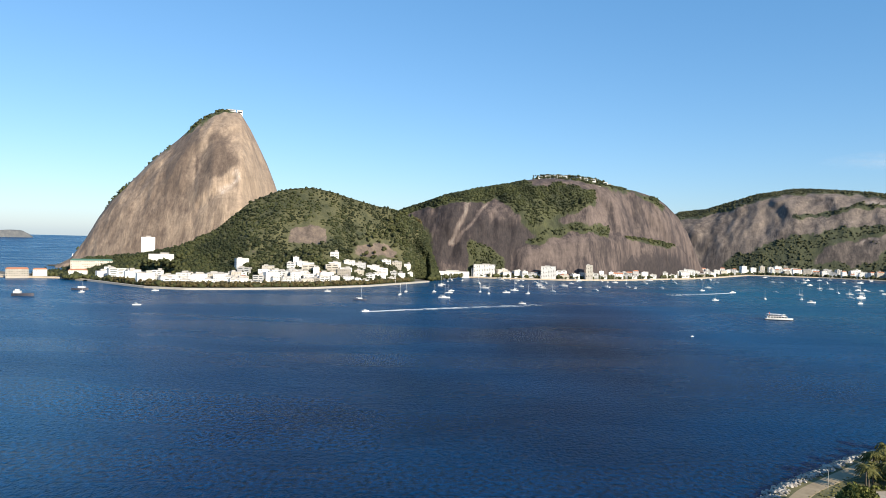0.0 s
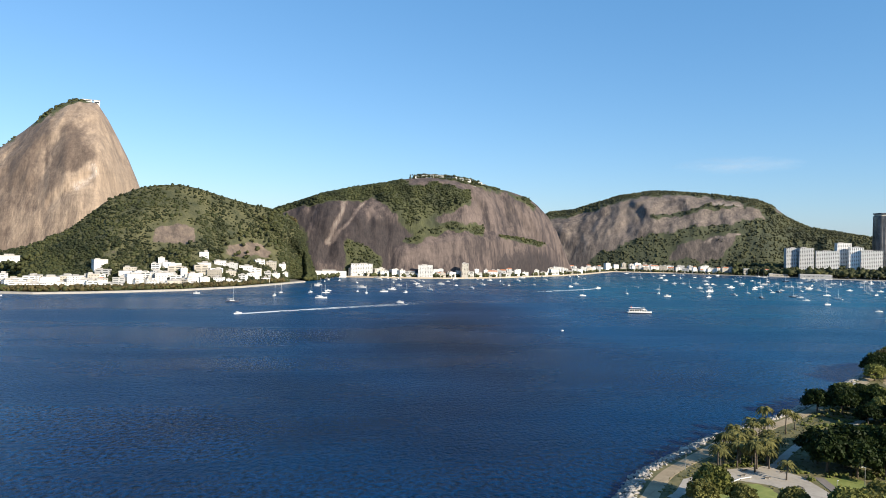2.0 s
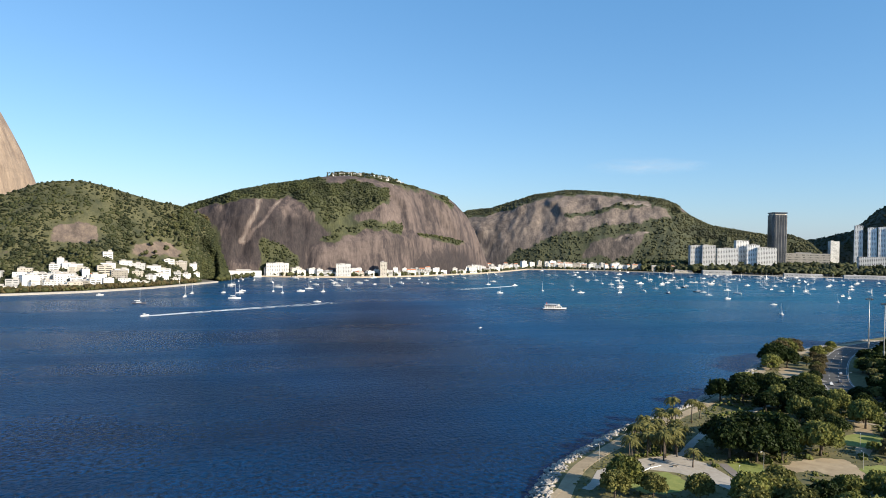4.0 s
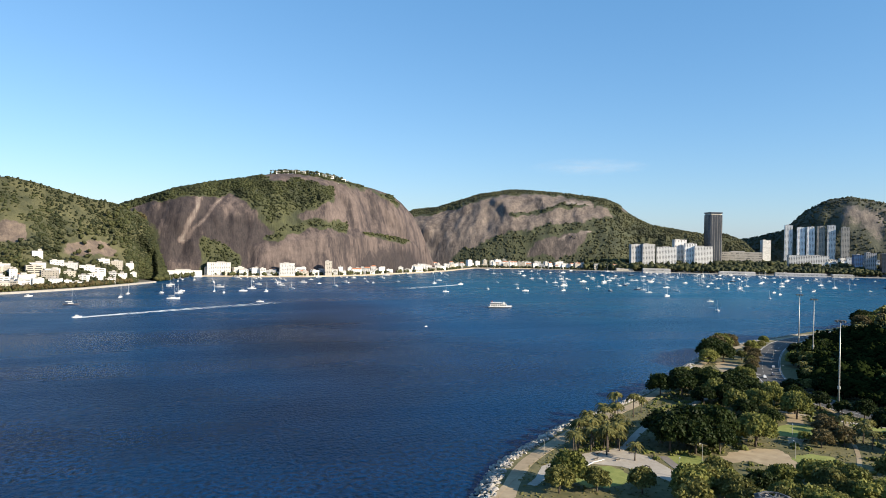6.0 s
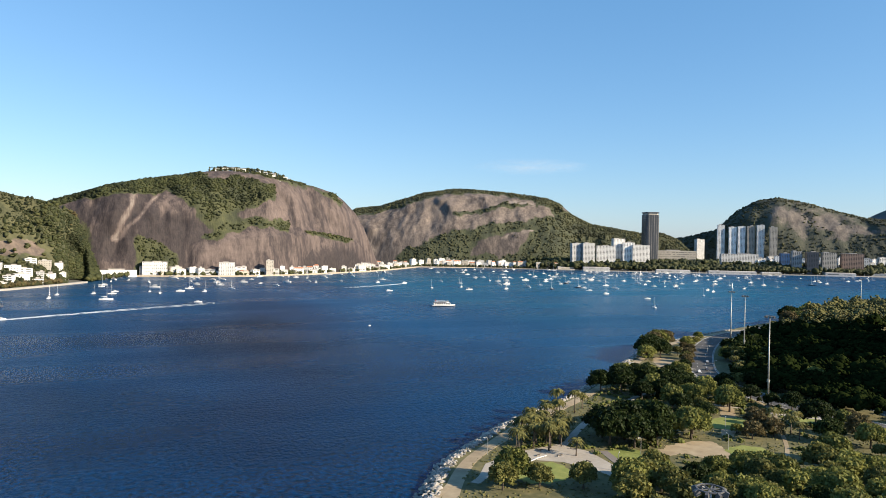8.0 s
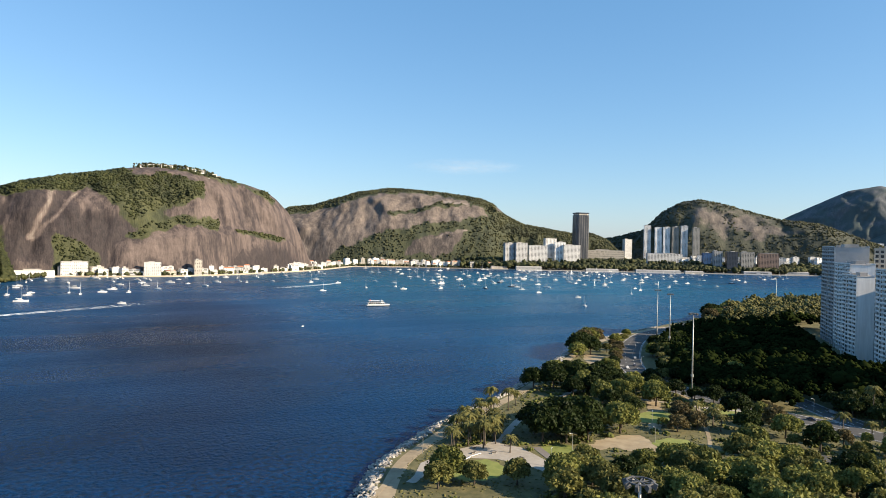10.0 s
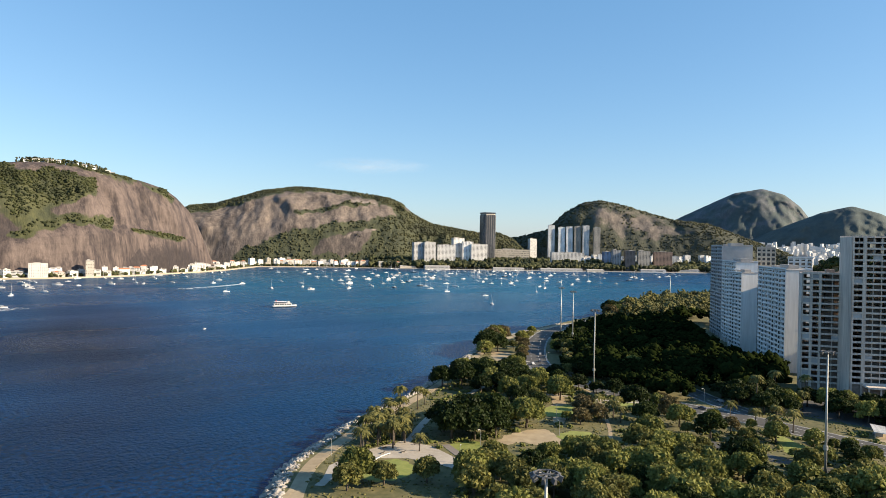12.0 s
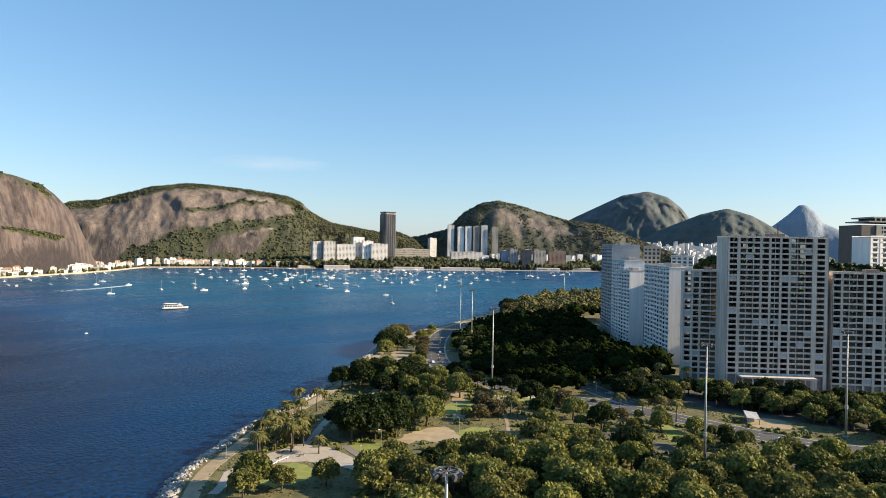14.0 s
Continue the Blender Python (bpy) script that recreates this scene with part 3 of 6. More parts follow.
def urca_green(s, w):
    crest = area(s, w, [(0.05, 0.9), (0.16, 0.93), (0.26, 0.87), (0.36, 0.83), (0.385, 0.66), (0.43, 0.50), (0.475, 0.57), (0.50, 0.64), (0.565, 0.73), (0.562, 0.86), (0.50, 0.90), (0.43, 0.90), (0.40, 1.0), (0.3, 1.1), (0.05, 1.1)], 0.04)
    grass = area(s, w, [(0.405, 0.55), (0.42, 0.50), (0.455, 0.36), (0.475, 0.42), (0.55, 0.50), (0.60, 0.49), (0.58, 0.55), (0.50, 0.52), (0.475, 0.56)], 0.05)
    band = seam(s, w, [(0.42, 0.33), (0.45, 0.40), (0.475, 0.45), (0.525, 0.495), (0.60, 0.465)], 0.05)
    foot = area(s, w, [(0.285, 0.40), (0.32, 0.32), (0.36, 0.20), (0.362, 0.04), (0.29, 0.04)], 0.04) + spot(s, w, 0.15, 0.3, 0.05, 0.4)
    brow = seam(s, w, [(0.59, 1.0), (0.67, 0.99), (0.73, 0.955), (0.78, 0.915)], 0.07) * 0.75 + spot(s, w, 0.535, 1.0, 0.05, 0.02)
    wood = 1.1 * crest + 1.3 * band + 0.9 * foot + 0.8 * brow + 0.5 * max(0, 0.05 - w) / 0.05
    tone = 2.2 * seam(s, w, [(0.277, 0.86), (0.262, 0.62), (0.238, 0.38)], 0.036) + 1.7 * seam(s, w, [(0.322, 0.80), (0.30, 0.66), (0.268, 0.50), (0.245, 0.36)], 0.028) + 1.2 * seam(s, w, [(0.21, 0.85), (0.195, 0.5)], 0.03) + 0.9 * seam(s, w, [(0.345, 0.78), (0.335, 0.62)], 0.05)
    tone += 0.7 * area(s, w, [(0.47, 0.50), (0.52, 0.60), (0.57, 0.70), (0.60, 0.66), (0.60, 0.50), (0.53, 0.50)], 0.08) + 0.5 * area(s, w, [(0.40, 0.10), (0.40, 0.28), (0.46, 0.35), (0.53, 0.40), (0.55, 0.2)], 0.06) + 0.12 * area(s, w, [(0.60, 0.5), (0.58, 0.98), (0.75, 0.95), (0.95, 0.8), (0.95, 0.3)], 0.2)
    tone -= 0.85 * area(s, w, [(0.31, 0.30), (0.30, 0.55), (0.345, 0.60), (0.40, 0.50), (0.44, 0.33), (0.38, 0.28)], 0.06) + 0.6 * area(s, w, [(0.10, 0.1), (0.12, 0.9), (0.33, 0.85), (0.36, 0.1)], 0.15)
    return crest + 0.85 * grass + band + foot + brow + 0.6 * max(0, 0.05 - w) / 0.05, tone, wood


def urca_form(s, w):
    return 16 * area(s, w, [(0.38, -0.2), (0.40, 0.26), (0.47, 0.37), (0.62, 0.45), (0.75, 0.42), (0.8, -0.2)], 0.05) - 8 * seam(s, w, [(0.30, 0.75), (0.25, 0.4), (0.24, 0.2)], 0.1)


hill("hill_urca", "broad brown granite hill with strips of trees", URCA, (10, 0.52), (60, 0.9), ROCK_B, urca_green, 2.3, 14.0, 300, 110, 13000, (1.0, 3.6), 1, form=urca_form)
APRON = [(x * 1.028, y * 1.028, z * 1.02) for x, y, z in [(150, 1610, 4), (185, 1625, 30), (230, 1640, 78), (300, 1650, 103), (385, 1668, 108), (465, 1700, 103), (545, 1745, 95), (612, 1800, 84), (665, 1855, 55), (705, 1905, 6)]]


def ledge_cover(s, w):
    g = 0.9 * max(0, (w - 0.84) / 0.12) * (0.55 + 0.9 * noise.noise(Vector((s * 14, 3.0, 0)))) * (s < 0.75)
    # tan left and maroon right are rock; the paler crest is painted sunlight
    return g, 0.4 * (0.6 - s) + 0.5 * max(0, w - 0.6) - 0.9 * area(s, w, [(0.42, 0.0), (0.45, 0.5), (0.75, 0.55), (0.9, 0.0)], 0.2), g


hill("hill_ledge", "lower brown granite ledge fringed with trees", APRON, (4, 0.30), (20, 0.3), ROCK_B, ledge_cover, 2.0, 12.0, 200, 60, 900, (1.5, 4.4), 2)
BAB = [(640, 2330, 90), (777, 2272, 197), (853, 2244, 206), (924, 2215, 231), (994, 2185, 256), (1095, 2136, 272), (1192, 2083, 266), (1284, 2027, 255), (1357, 1978, 243), (1399, 1948, 221), (1440, 1918, 180), (1480, 1887, 155), (1567, 1815, 137), (1607, 1779, 129), (1652, 1738, 130), (1689, 1702, 110), (1740, 1650, 40), (1780, 1610, 5)]
BAB = [(x * 1.18, y * 1.18, 81 + (z - 81) * 1.18) for x, y, z in BAB]


def bab_green(s, w):
    crest = area(s, w, [(0.0, 0.75), (0.14, 0.84), (0.20, 0.90), (0.27, 0.88), (0.36, 0.935), (0.46, 0.945), (0.54, 0.935), (0.60, 0.80), (0.62, 1.1), (0.0, 1.1)], 0.03)
    band = 0.8 * seam(s, w, [(0.37, 0.66), (0.43, 0.69), (0.48, 0.82), (0.545, 0.87)], 0.045)
    skirt = area(s, w, [(0.22, 0.0), (0.254, 0.19), (0.348, 0.38), (0.43, 0.50), (0.523, 0.59), (0.573, 0.70), (0.63, 0.95), (0.68, 1.1), (1.1, 1.1), (1.1, -0.1), (0.22, -0.1)], 0.05)
    bare = area(s, w, [(0.40, 0.10), (0.42, 0.32), (0.50, 0.45), (0.53, 0.46), (0.50, 0.15)], 0.05)
    terrace = seam(s, w, [(0.47, 0.385), (0.51, 0.45), (0.54, 0.50)], 0.02) + seam(s, w, [(0.49, 0.865), (0.54, 0.875)], 0.03)
    # below s 0.16 the tone drops, painting shadow on the left flank
    tone = 0.35 * area(s, w, [(0.2, 0.2), (0.25, 0.9), (0.5, 0.9), (0.55, 0.7), (0.4, 0.55)], 0.2) - 0.5 * max(0, (0.16 - s) / 0.1) + 1.2 * terrace - 0.2 * bare
    g = crest + band + skirt - 1.2 * bare - terrace
    return g, tone, 0.95 * crest + band + 0.85 * skirt - 1.3 * bare - 1.3 * terrace


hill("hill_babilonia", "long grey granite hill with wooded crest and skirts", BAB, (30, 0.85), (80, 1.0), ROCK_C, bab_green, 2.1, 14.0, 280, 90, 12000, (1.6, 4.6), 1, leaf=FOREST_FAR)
SJOAO = [(1900, 2230, 90), (2144, 2103, 129), (2219, 2023, 160), (2267, 1969, 236), (2314, 1914, 275), (2360, 1857, 287), (2419, 1779, 266), (2475, 1699, 236), (2528, 1619, 208), (2601, 1498, 190), (2700, 1350, 120), (2760, 1200, 60)]


def wooded_cover(s, w):
    bare = area(s, w, [(0.40, 0.74), (0.43, 0.92), (0.50, 0.96), (0.62, 0.90), (0.70, 0.80), (0.64, 0.55), (0.50, 0.50)], 0.2)
    grown = 1.0 if s < 0.40 or w > 0.95 else 0.72 - 0.5 * bare
    return 0.95 - 0.95 * bare, 0.35, grown


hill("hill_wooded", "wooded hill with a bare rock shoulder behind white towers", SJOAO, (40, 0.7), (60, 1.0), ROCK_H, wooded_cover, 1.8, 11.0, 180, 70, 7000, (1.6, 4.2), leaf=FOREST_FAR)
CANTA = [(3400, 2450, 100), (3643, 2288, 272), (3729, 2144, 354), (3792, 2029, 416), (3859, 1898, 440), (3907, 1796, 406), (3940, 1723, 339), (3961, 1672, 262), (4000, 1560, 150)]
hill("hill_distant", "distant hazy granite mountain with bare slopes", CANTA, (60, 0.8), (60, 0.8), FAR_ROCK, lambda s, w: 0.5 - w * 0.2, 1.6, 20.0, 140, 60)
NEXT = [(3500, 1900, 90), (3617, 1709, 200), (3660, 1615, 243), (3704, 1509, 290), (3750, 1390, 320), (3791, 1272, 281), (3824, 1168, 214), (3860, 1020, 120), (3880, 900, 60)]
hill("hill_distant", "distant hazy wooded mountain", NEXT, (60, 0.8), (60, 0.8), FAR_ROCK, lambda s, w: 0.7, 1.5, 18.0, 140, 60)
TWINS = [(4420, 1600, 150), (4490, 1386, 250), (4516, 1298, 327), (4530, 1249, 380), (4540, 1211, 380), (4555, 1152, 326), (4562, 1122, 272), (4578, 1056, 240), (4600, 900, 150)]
hill("hill_far_peak", "far mountain peak coloured pale blue for haze", TWINS, (40, 0.4), (40, 0.4), FAR_PEAK, lambda s, w: 0.3, 1.8, 4.0, 120, 50)
ISLE = [(-2560, 3700, 58), (-2430, 3787, 82), (-2385, 3815, 86), (-2341, 3843, 84), (-2310, 3862, 64), (-2295, 3872, 50)]
hill("hill_island", "low bare island on the sea horizon", ISLE, (20, 0.3), (20, 0.3), FAR_ROCK, lambda s, w: 0.1, 1.6, 5.0, 60, 20, 0, (1, 2), 3, 30.0)

# ---- the headland behind the apartment blocks ----
VIUVA = [(690, 350, 4), (640, 300, 40), (585, 262, 64), (540, 222, 77), (522, 190, 81), (532, 150, 76), (560, 100, 72), (620, 40, 50), (680, 0, 4)]
hill("hill_headland", "small wooded headland hill behind apartment blocks", VIUVA, (15, 0.5), (60, 0.6), ROCK_G, lambda s, w: 0.75, 1.5, 4.0, 60, 30, 4200, (0.8, 2.6), leaf=LEAF_DARK)

# ---- towers and blocks of flats ----


def flats(name, label, p0, p1, depth, z0, z1, floors, bays, wall, loggia=1.3, lobby=0.0, group="apartment blocks by the park", side_rows=0):
    """A block of flats whose street front runs from p0 to p1, left to right as one faces it. bays: (share of the width, open or not)."""
    dx, dy = p1[0] - p0[0], p1[1] - p0[1]
    width = math.hypot(dx, dy)
    yaw = math.atan2(dy, dx)
    h = z1 - z0
    m = pose((p0[0] + p1[0]) / 2, (p0[1] + p1[1]) / 2, z0, 0, 0, math.degrees(yaw))
    b = thing(name, label, "building", group, m)
    top = h - 1.2
    rise = (top - lobby) / floors
    part("wall", Geo().box(0, loggia + (depth - loggia) / 2, -4, width - 0.1, depth - loggia, top + 4), wall, b)
    part("roof", Geo().box(0, depth / 2, top, width + 0.3, depth + 0.3, 0.35).box(width * 0.1, depth * 0.6, top + 0.35, width * 0.3, depth * 0.4, 2.6).box(-width * 0.25, depth * 0.5, top + 0.35, width * 0.12, depth * 0.3, 1.8), ROOFGREY, b)
    part("parapet", Geo().box(0, 0.1, top + 0.35, width + 0.3, 0.25, 0.9).box(0, depth - 0.1, top + 0.35, width + 0.3, 0.25, 0.9), wall, b)
    total = sum(k for k, _ in bays)
    x = -width / 2
    slab = mesh_of("floor_slab", Geo().box(0, loggia / 2, 0, width, loggia, 0.42), wall)
    for k in range(floors + 1):
        part("floor_slab", slab, None, b, "", at=pose(0, 0, lobby + k * rise - (1.0 if k == floors else 0)))
    pier = mesh_of("pier", Geo().box(0, loggia / 2 - 0.06, 0, 0.7, loggia, h - 1.2), wall)
    part("pier", pier, None, b, "", at=pose(x + 0.35, 0, 0))
    for share, open_bay in bays:
        w = share / total * width
        cx = x + w / 2
        part("pier", pier, None, b, "", at=pose(min(x + w, width / 2 - 0.35), 0, 0))
        if open_bay:
            rail = mesh_of("balcony_front", Geo().box(0, 0.12, 0, w - 0.7, 0.14, 0.95), wall)
            pane = mesh_of("window", Geo().box(0, loggia - 0.04, 0, w * 0.8, 0.06, rise * 0.68), GLASS)
            blind = mesh_of("shutter", Geo().box(0, loggia - 0.16, 0, w * 0.45, 0.08, rise * 0.6), CREAM)
        else:
            part("wall_panel", Geo().box(cx, loggia / 2 + 0.1, lobby, w - 0.7, loggia - 0.2, top - lobby), wall, b)
            pane = mesh_of("window", Geo().box(0, 0.18, 0, min(w * 0.6, 3.4), 0.06, rise * 0.58), GLASS)
        for k in range(floors):
            z = lobby + k * rise
            if open_bay:
                part("balcony_front", rail, None, b, "", at=pose(cx, 0, z + 0.42))
            if open_bay:
                part("window", pane, None, b, "", at=pose(cx, 0, z + 0.45))
                chance = RNG.random()
                if chance > 0.74:
                    part("shutter", blind, None, b, at=pose(cx + w * RNG.uniform(-0.18, 0.18), 0, z + 0.5))
            else:
                part("window", pane, None, b, "", at=pose(cx, 0, z + rise * 0.32))
        x += w
    unit = mesh_of("air_conditioner", Geo().box(0, -0.2, 0, 0.8, 0.45, 0.55), GREYWALL)
    for k in range(floors * 2):
        part("air_conditioner", unit, None, b, at=pose(width * RNG.uniform(-0.46, 0.46), 0, lobby + (int(RNG.integers(floors)) + 0.14) * rise))
    if side_rows:
        small = mesh_of("window", Geo().box(0, 0, 0, 0.06, 0.9, 1.1), GLASS)
        for k in range(side_rows):
            part("window", small, None, b, "", at=pose(width / 2 + 0.02, depth * 0.55, lobby + (k * 3 + 1.5) * rise))
            part("window", small, None, b, "", at=pose(width / 2 + 0.02, depth * 0.75, lobby + (k * 3 + 1.5) * rise))
    return b


RAW = surface("raw_concrete_inside", (0.18, 0.145, 0.125), (0.36, 0.295, 0.25), 0.8, 0.95, 0.3, 0)


def stripped_flats(label, p0, p1, depth, z0, z1, floors, bays, lobby, podium=False):
    """A gutted block of flats: bare slabs, piers and parapets, every opening empty. bays: (share of the width, pillars inside it)."""
    dx, dy = p1[0] - p0[0], p1[1] - p0[1]
    width, h = math.hypot(dx, dy), z1 - z0
    b = thing("apartment_tower" if podium else "apartment_block", label, "building", "apartment blocks by the park", pose((p0[0] + p1[0]) / 2, (p0[1] + p1[1]) / 2, z0, 0, 0, math.degrees(math.atan2(dy, dx))))
    rise = (h - lobby) / floors
    slab = mesh_of("floor_slab", Geo().box(0, depth / 2, -0.3, width - 0.8, depth - 0.7, 0.3), RAW)
    band = mesh_of("parapet", Geo().box(0, 0.34, -0.35, width - 0.1, 0.28, 1.05), CONCRETE)
    rear = mesh_of("parapet", Geo().box(0, depth - 0.2, -0.35, width - 0.1, 0.3, 1.25), CONCRETE)
    lip = mesh_of("ledge", Geo().box(0, 0.1, -0.3, width - 0.2, 0.3, 0.22), CONCRETE)
    for k in range(floors + 1):
        z = lobby + k * rise
        part("floor_slab", slab, None, b, at=pose(0, 0, z))
        part("parapet", band, None, b, at=pose(0, 0, z))
        part("parapet", rear, None, b, at=pose(0, 0, z))
        part("ledge", lip, None, b, at=pose(0, 0, z))
    part("side_wall", Geo().box(-width / 2 + 0.2, depth / 2, -4, 0.4, depth, h + 4), CONCRETE, b)
    part("side_wall", Geo().box(width / 2 - 0.2, depth / 2, -4, 0.4, depth, h + 4), CONCRETE, b)
    part("stair_core", Geo().box(width * 0.05, depth * 0.62, -4, width * 0.16, depth * 0.3, h + 6.4), RAW, b)
    part("ground_wall", Geo().box(0, 1.4, -4, width - 0.8, 0.3, lobby + 4), RAW, b)
    total, x = sum(k for k, _ in bays), -width / 2
    panel_mat = GREYWALL
    for i, (share, pillars) in enumerate(bays):
        w = share / total * width
        cx, half = x + w / 2, 0.55 if pillars else max(0.7, (w - 4.2) / 2)
        for side in (-1, 1):
            part("pier", Geo().box(cx + side * (w / 2 - half / 2), 0.25 + 0.05 * (i % 2), -4, half, 0.5, h + 4.0 - 0.02 * i), CONCRETE, b)
        if i:
            part("partition", Geo().box(x, depth * 0.24, 0, 0.22, depth * 0.44, h - 0.4), RAW, b)
        for k in range(pillars):
            part("pillar", Geo().box(cx + w * ((k + 1) / (pillars + 1) - 0.5), 0.7, 0, 0.34, 0.4, h - 0.3), CONCRETE, b)
        if pillars:
            part("partition", Geo().box(cx, depth * 0.3, 0, w - 1.2, 0.18, h * 0.56), RAW, b)
        infill = mesh_of("infill_panel", Geo().box(0, 0.42, 0, (w - 2 * half) / (pillars + 1), 0.14, rise - 1.05), panel_mat)
        jamb = mesh_of("wall_stub", Geo().box(0, depth * 0.3, 0, (w - 1.2) * 0.45, 0.18, rise - 0.3), RAW)
        for k in range(floors):
            chance = RNG.random()
            z = lobby + k * rise
            if chance < (0.06 if k > floors * 0.5 else 0.10):
                part("infill_panel", infill, None, b, at=pose(cx + (w - 2 * half) / (pillars + 1) * (int(RNG.integers(pillars + 1)) - pillars / 2), 0, z + 0.7))
            elif pillars and k > floors * 0.56 and chance < 0.7:
                part("wall_stub", jamb, None, b, at=pose(cx + w * RNG.uniform(-0.2, 0.2), 0, z))
        x += w
    for k in range(int(width / 5.5)):
        part("rear_pier", Geo().box(-width / 2 + 2.7 + k * 5.5, depth - 0.24, -4, 2.6, 0.46, h + 4), CONCRETE, b)
    for k in range(int(width / 3)):
        part("roof_stub", Geo().box(-width / 2 + 1.5 + k * 3.0 + RNG.uniform(-0.6, 0.6), RNG.choice([0.3, depth * 0.3]), h, RNG.uniform(0.4, 1.6), 0.4, RNG.uniform(0.3, 1.5)), CONCRETE, b)
    if podium:
        x0, x1 = -0.39 * width, 0.34 * width
        part("podium_roof", Geo().box((x0 + x1) / 2, -4.6, 8.0, x1 - x0, 9.2, 0.9), CONCRETE, b)
        for k in range(8):
            part("column", Geo().box(x0 + 0.6 + (x1 - x0 - 1.2) * k / 7, -8.4, -4, 0.7, 0.7, 12), CONCRETE, b)
        part("podium_wall", Geo().box((x0 + x1) / 2, -0.4, -4, x1 - x0, 0.3, 12), RAW, b)
        crane = part("hoist_mast", Geo().box(-0.35, 0, 0, 0.14, 0.14, 8).box(0.35, 0, 0, 0.14, 0.14, 8).box(0, 0.6, 0, 0.14, 0.14, 8), REDPAINT, b, "red lattice hoist mast", at=pose(width * 0.01, 2, h))
        for k in range(7):
            part("brace", Geo().tube([(-0.35, 0, k * 1.1), (0.35, 0, k * 1.1 + 1.1)], [0.06, 0.06], 4), REDPAINT, crane)
    return b


def crowned_tower():
    """An office tower with a blank dark flank, pale fins and a set-back pale crown."""
    b = thing("office_tower", "dark grey office tower with pale fins and crown", "building", "", pose(715, 132, 20, 0, 0, -41.8))
    part("wall", Geo().box(0, 15, -4, 51, 30, 92), BROWNDARK, b)
    for x in (-9.5, 24):
        part("fin", Geo().box(x, -0.3, -4, 5.0, 1.2, 92), KERB, b)
    part("roof", Geo().box(3, 15, 90.5, 44, 31, 1.2).box(6, 15, 94.2, 40, 29, 1.3), KERB, b)
    part("plant_room", Geo().box(5, 15, 91.7, 30, 20, 2.5), BROWNDARK, b)
    for k in range(8):
        part("crown_post", Geo().box(-12 + k * 5, 0.6, 91.7, 1.0, 1.0, 2.5), KERB, b)
    for k in range(24):
        part("floor_band", Geo().box(7.5, -0.1, 4 + k * 3.6, 28, 0.5, 1.3), GREYWALL, b)
    for k in range(9):
        part("mullion", Geo().box(-5 + k * 3.1, -0.2, 2, 0.5, 0.5, 86), GREYWALL, b)


N, O = (1.0, False), (1.6, True)
stripped_flats("tall stripped concrete apartment tower with open empty floors", (398, 156), (432, 112), 20, 3, 90.0, 25, [(60, 0), (107, 2), (46, 0), (52, 1), (46, 0), (115, 2), (75, 0)], 9.0, True)
stripped_flats("weathered concrete apartment block beside the tall tower", (404, 184), (417, 160), 18, 3, 69.5, 18, [(36, 0), (34, 0), (90, 1), (44, 0)], 5.0)
stripped_flats("weathered concrete apartment block with empty windows", (432.5, 110), (457, 73), 18, 3, 70.5, 18, [(46, 0), (105, 2), (46, 0), (44, 0), (105, 2), (50, 0)], 5.0)
flats("apartment_block", "white apartment block with balconies and a blank side wall", (499, 256), (452, 215), 16, 3, 71, 20, [O, N, O, O, N, O, N, O], NEARWHITE, 1.2, 4.0, side_rows=3)
flats("apartment_block", "white apartment block with a narrow blank side wall", (533, 297), (511, 275), 12, 3, 65.5, 19, [O, N, O, O], NEARWHITE, 1.2, 4.0)
flats("apartment_block", "white apartment block with rows of balconies", (575, 326), (536, 293), 17, 3, 73.5, 21, [O, N, O, O, N, O], NEARWHITE, 1.2, 4.0)
flats("apartment_block", "tall grey apartment block at the end of the row", (623, 364), (583, 331), 26, 3, 87, 24, [O, O, N, O, O], GREYWALL, 1.2, 4.0)
flats("apartment_block", "white apartment block seen over the roofs", (565, 117), (607, 84), 18, 20, 95, 20, [N, N, O, N, N, N], NEARWHITE, 0.6, 0.0)
crowned_tower()
flats("apartment_block", "beige apartment block behind the row", (571, 293), (577, 280), 14, 20, 85.5, 17, [N, N, N, N], CREAM, 0.5, 0.0)
flats("apartment_block", "white low roofed apartment block behind the row", (546, 256), (552, 240), 14, 20, 78, 18, [N, N, N, N], NEARWHITE, 0.5, 0.0)


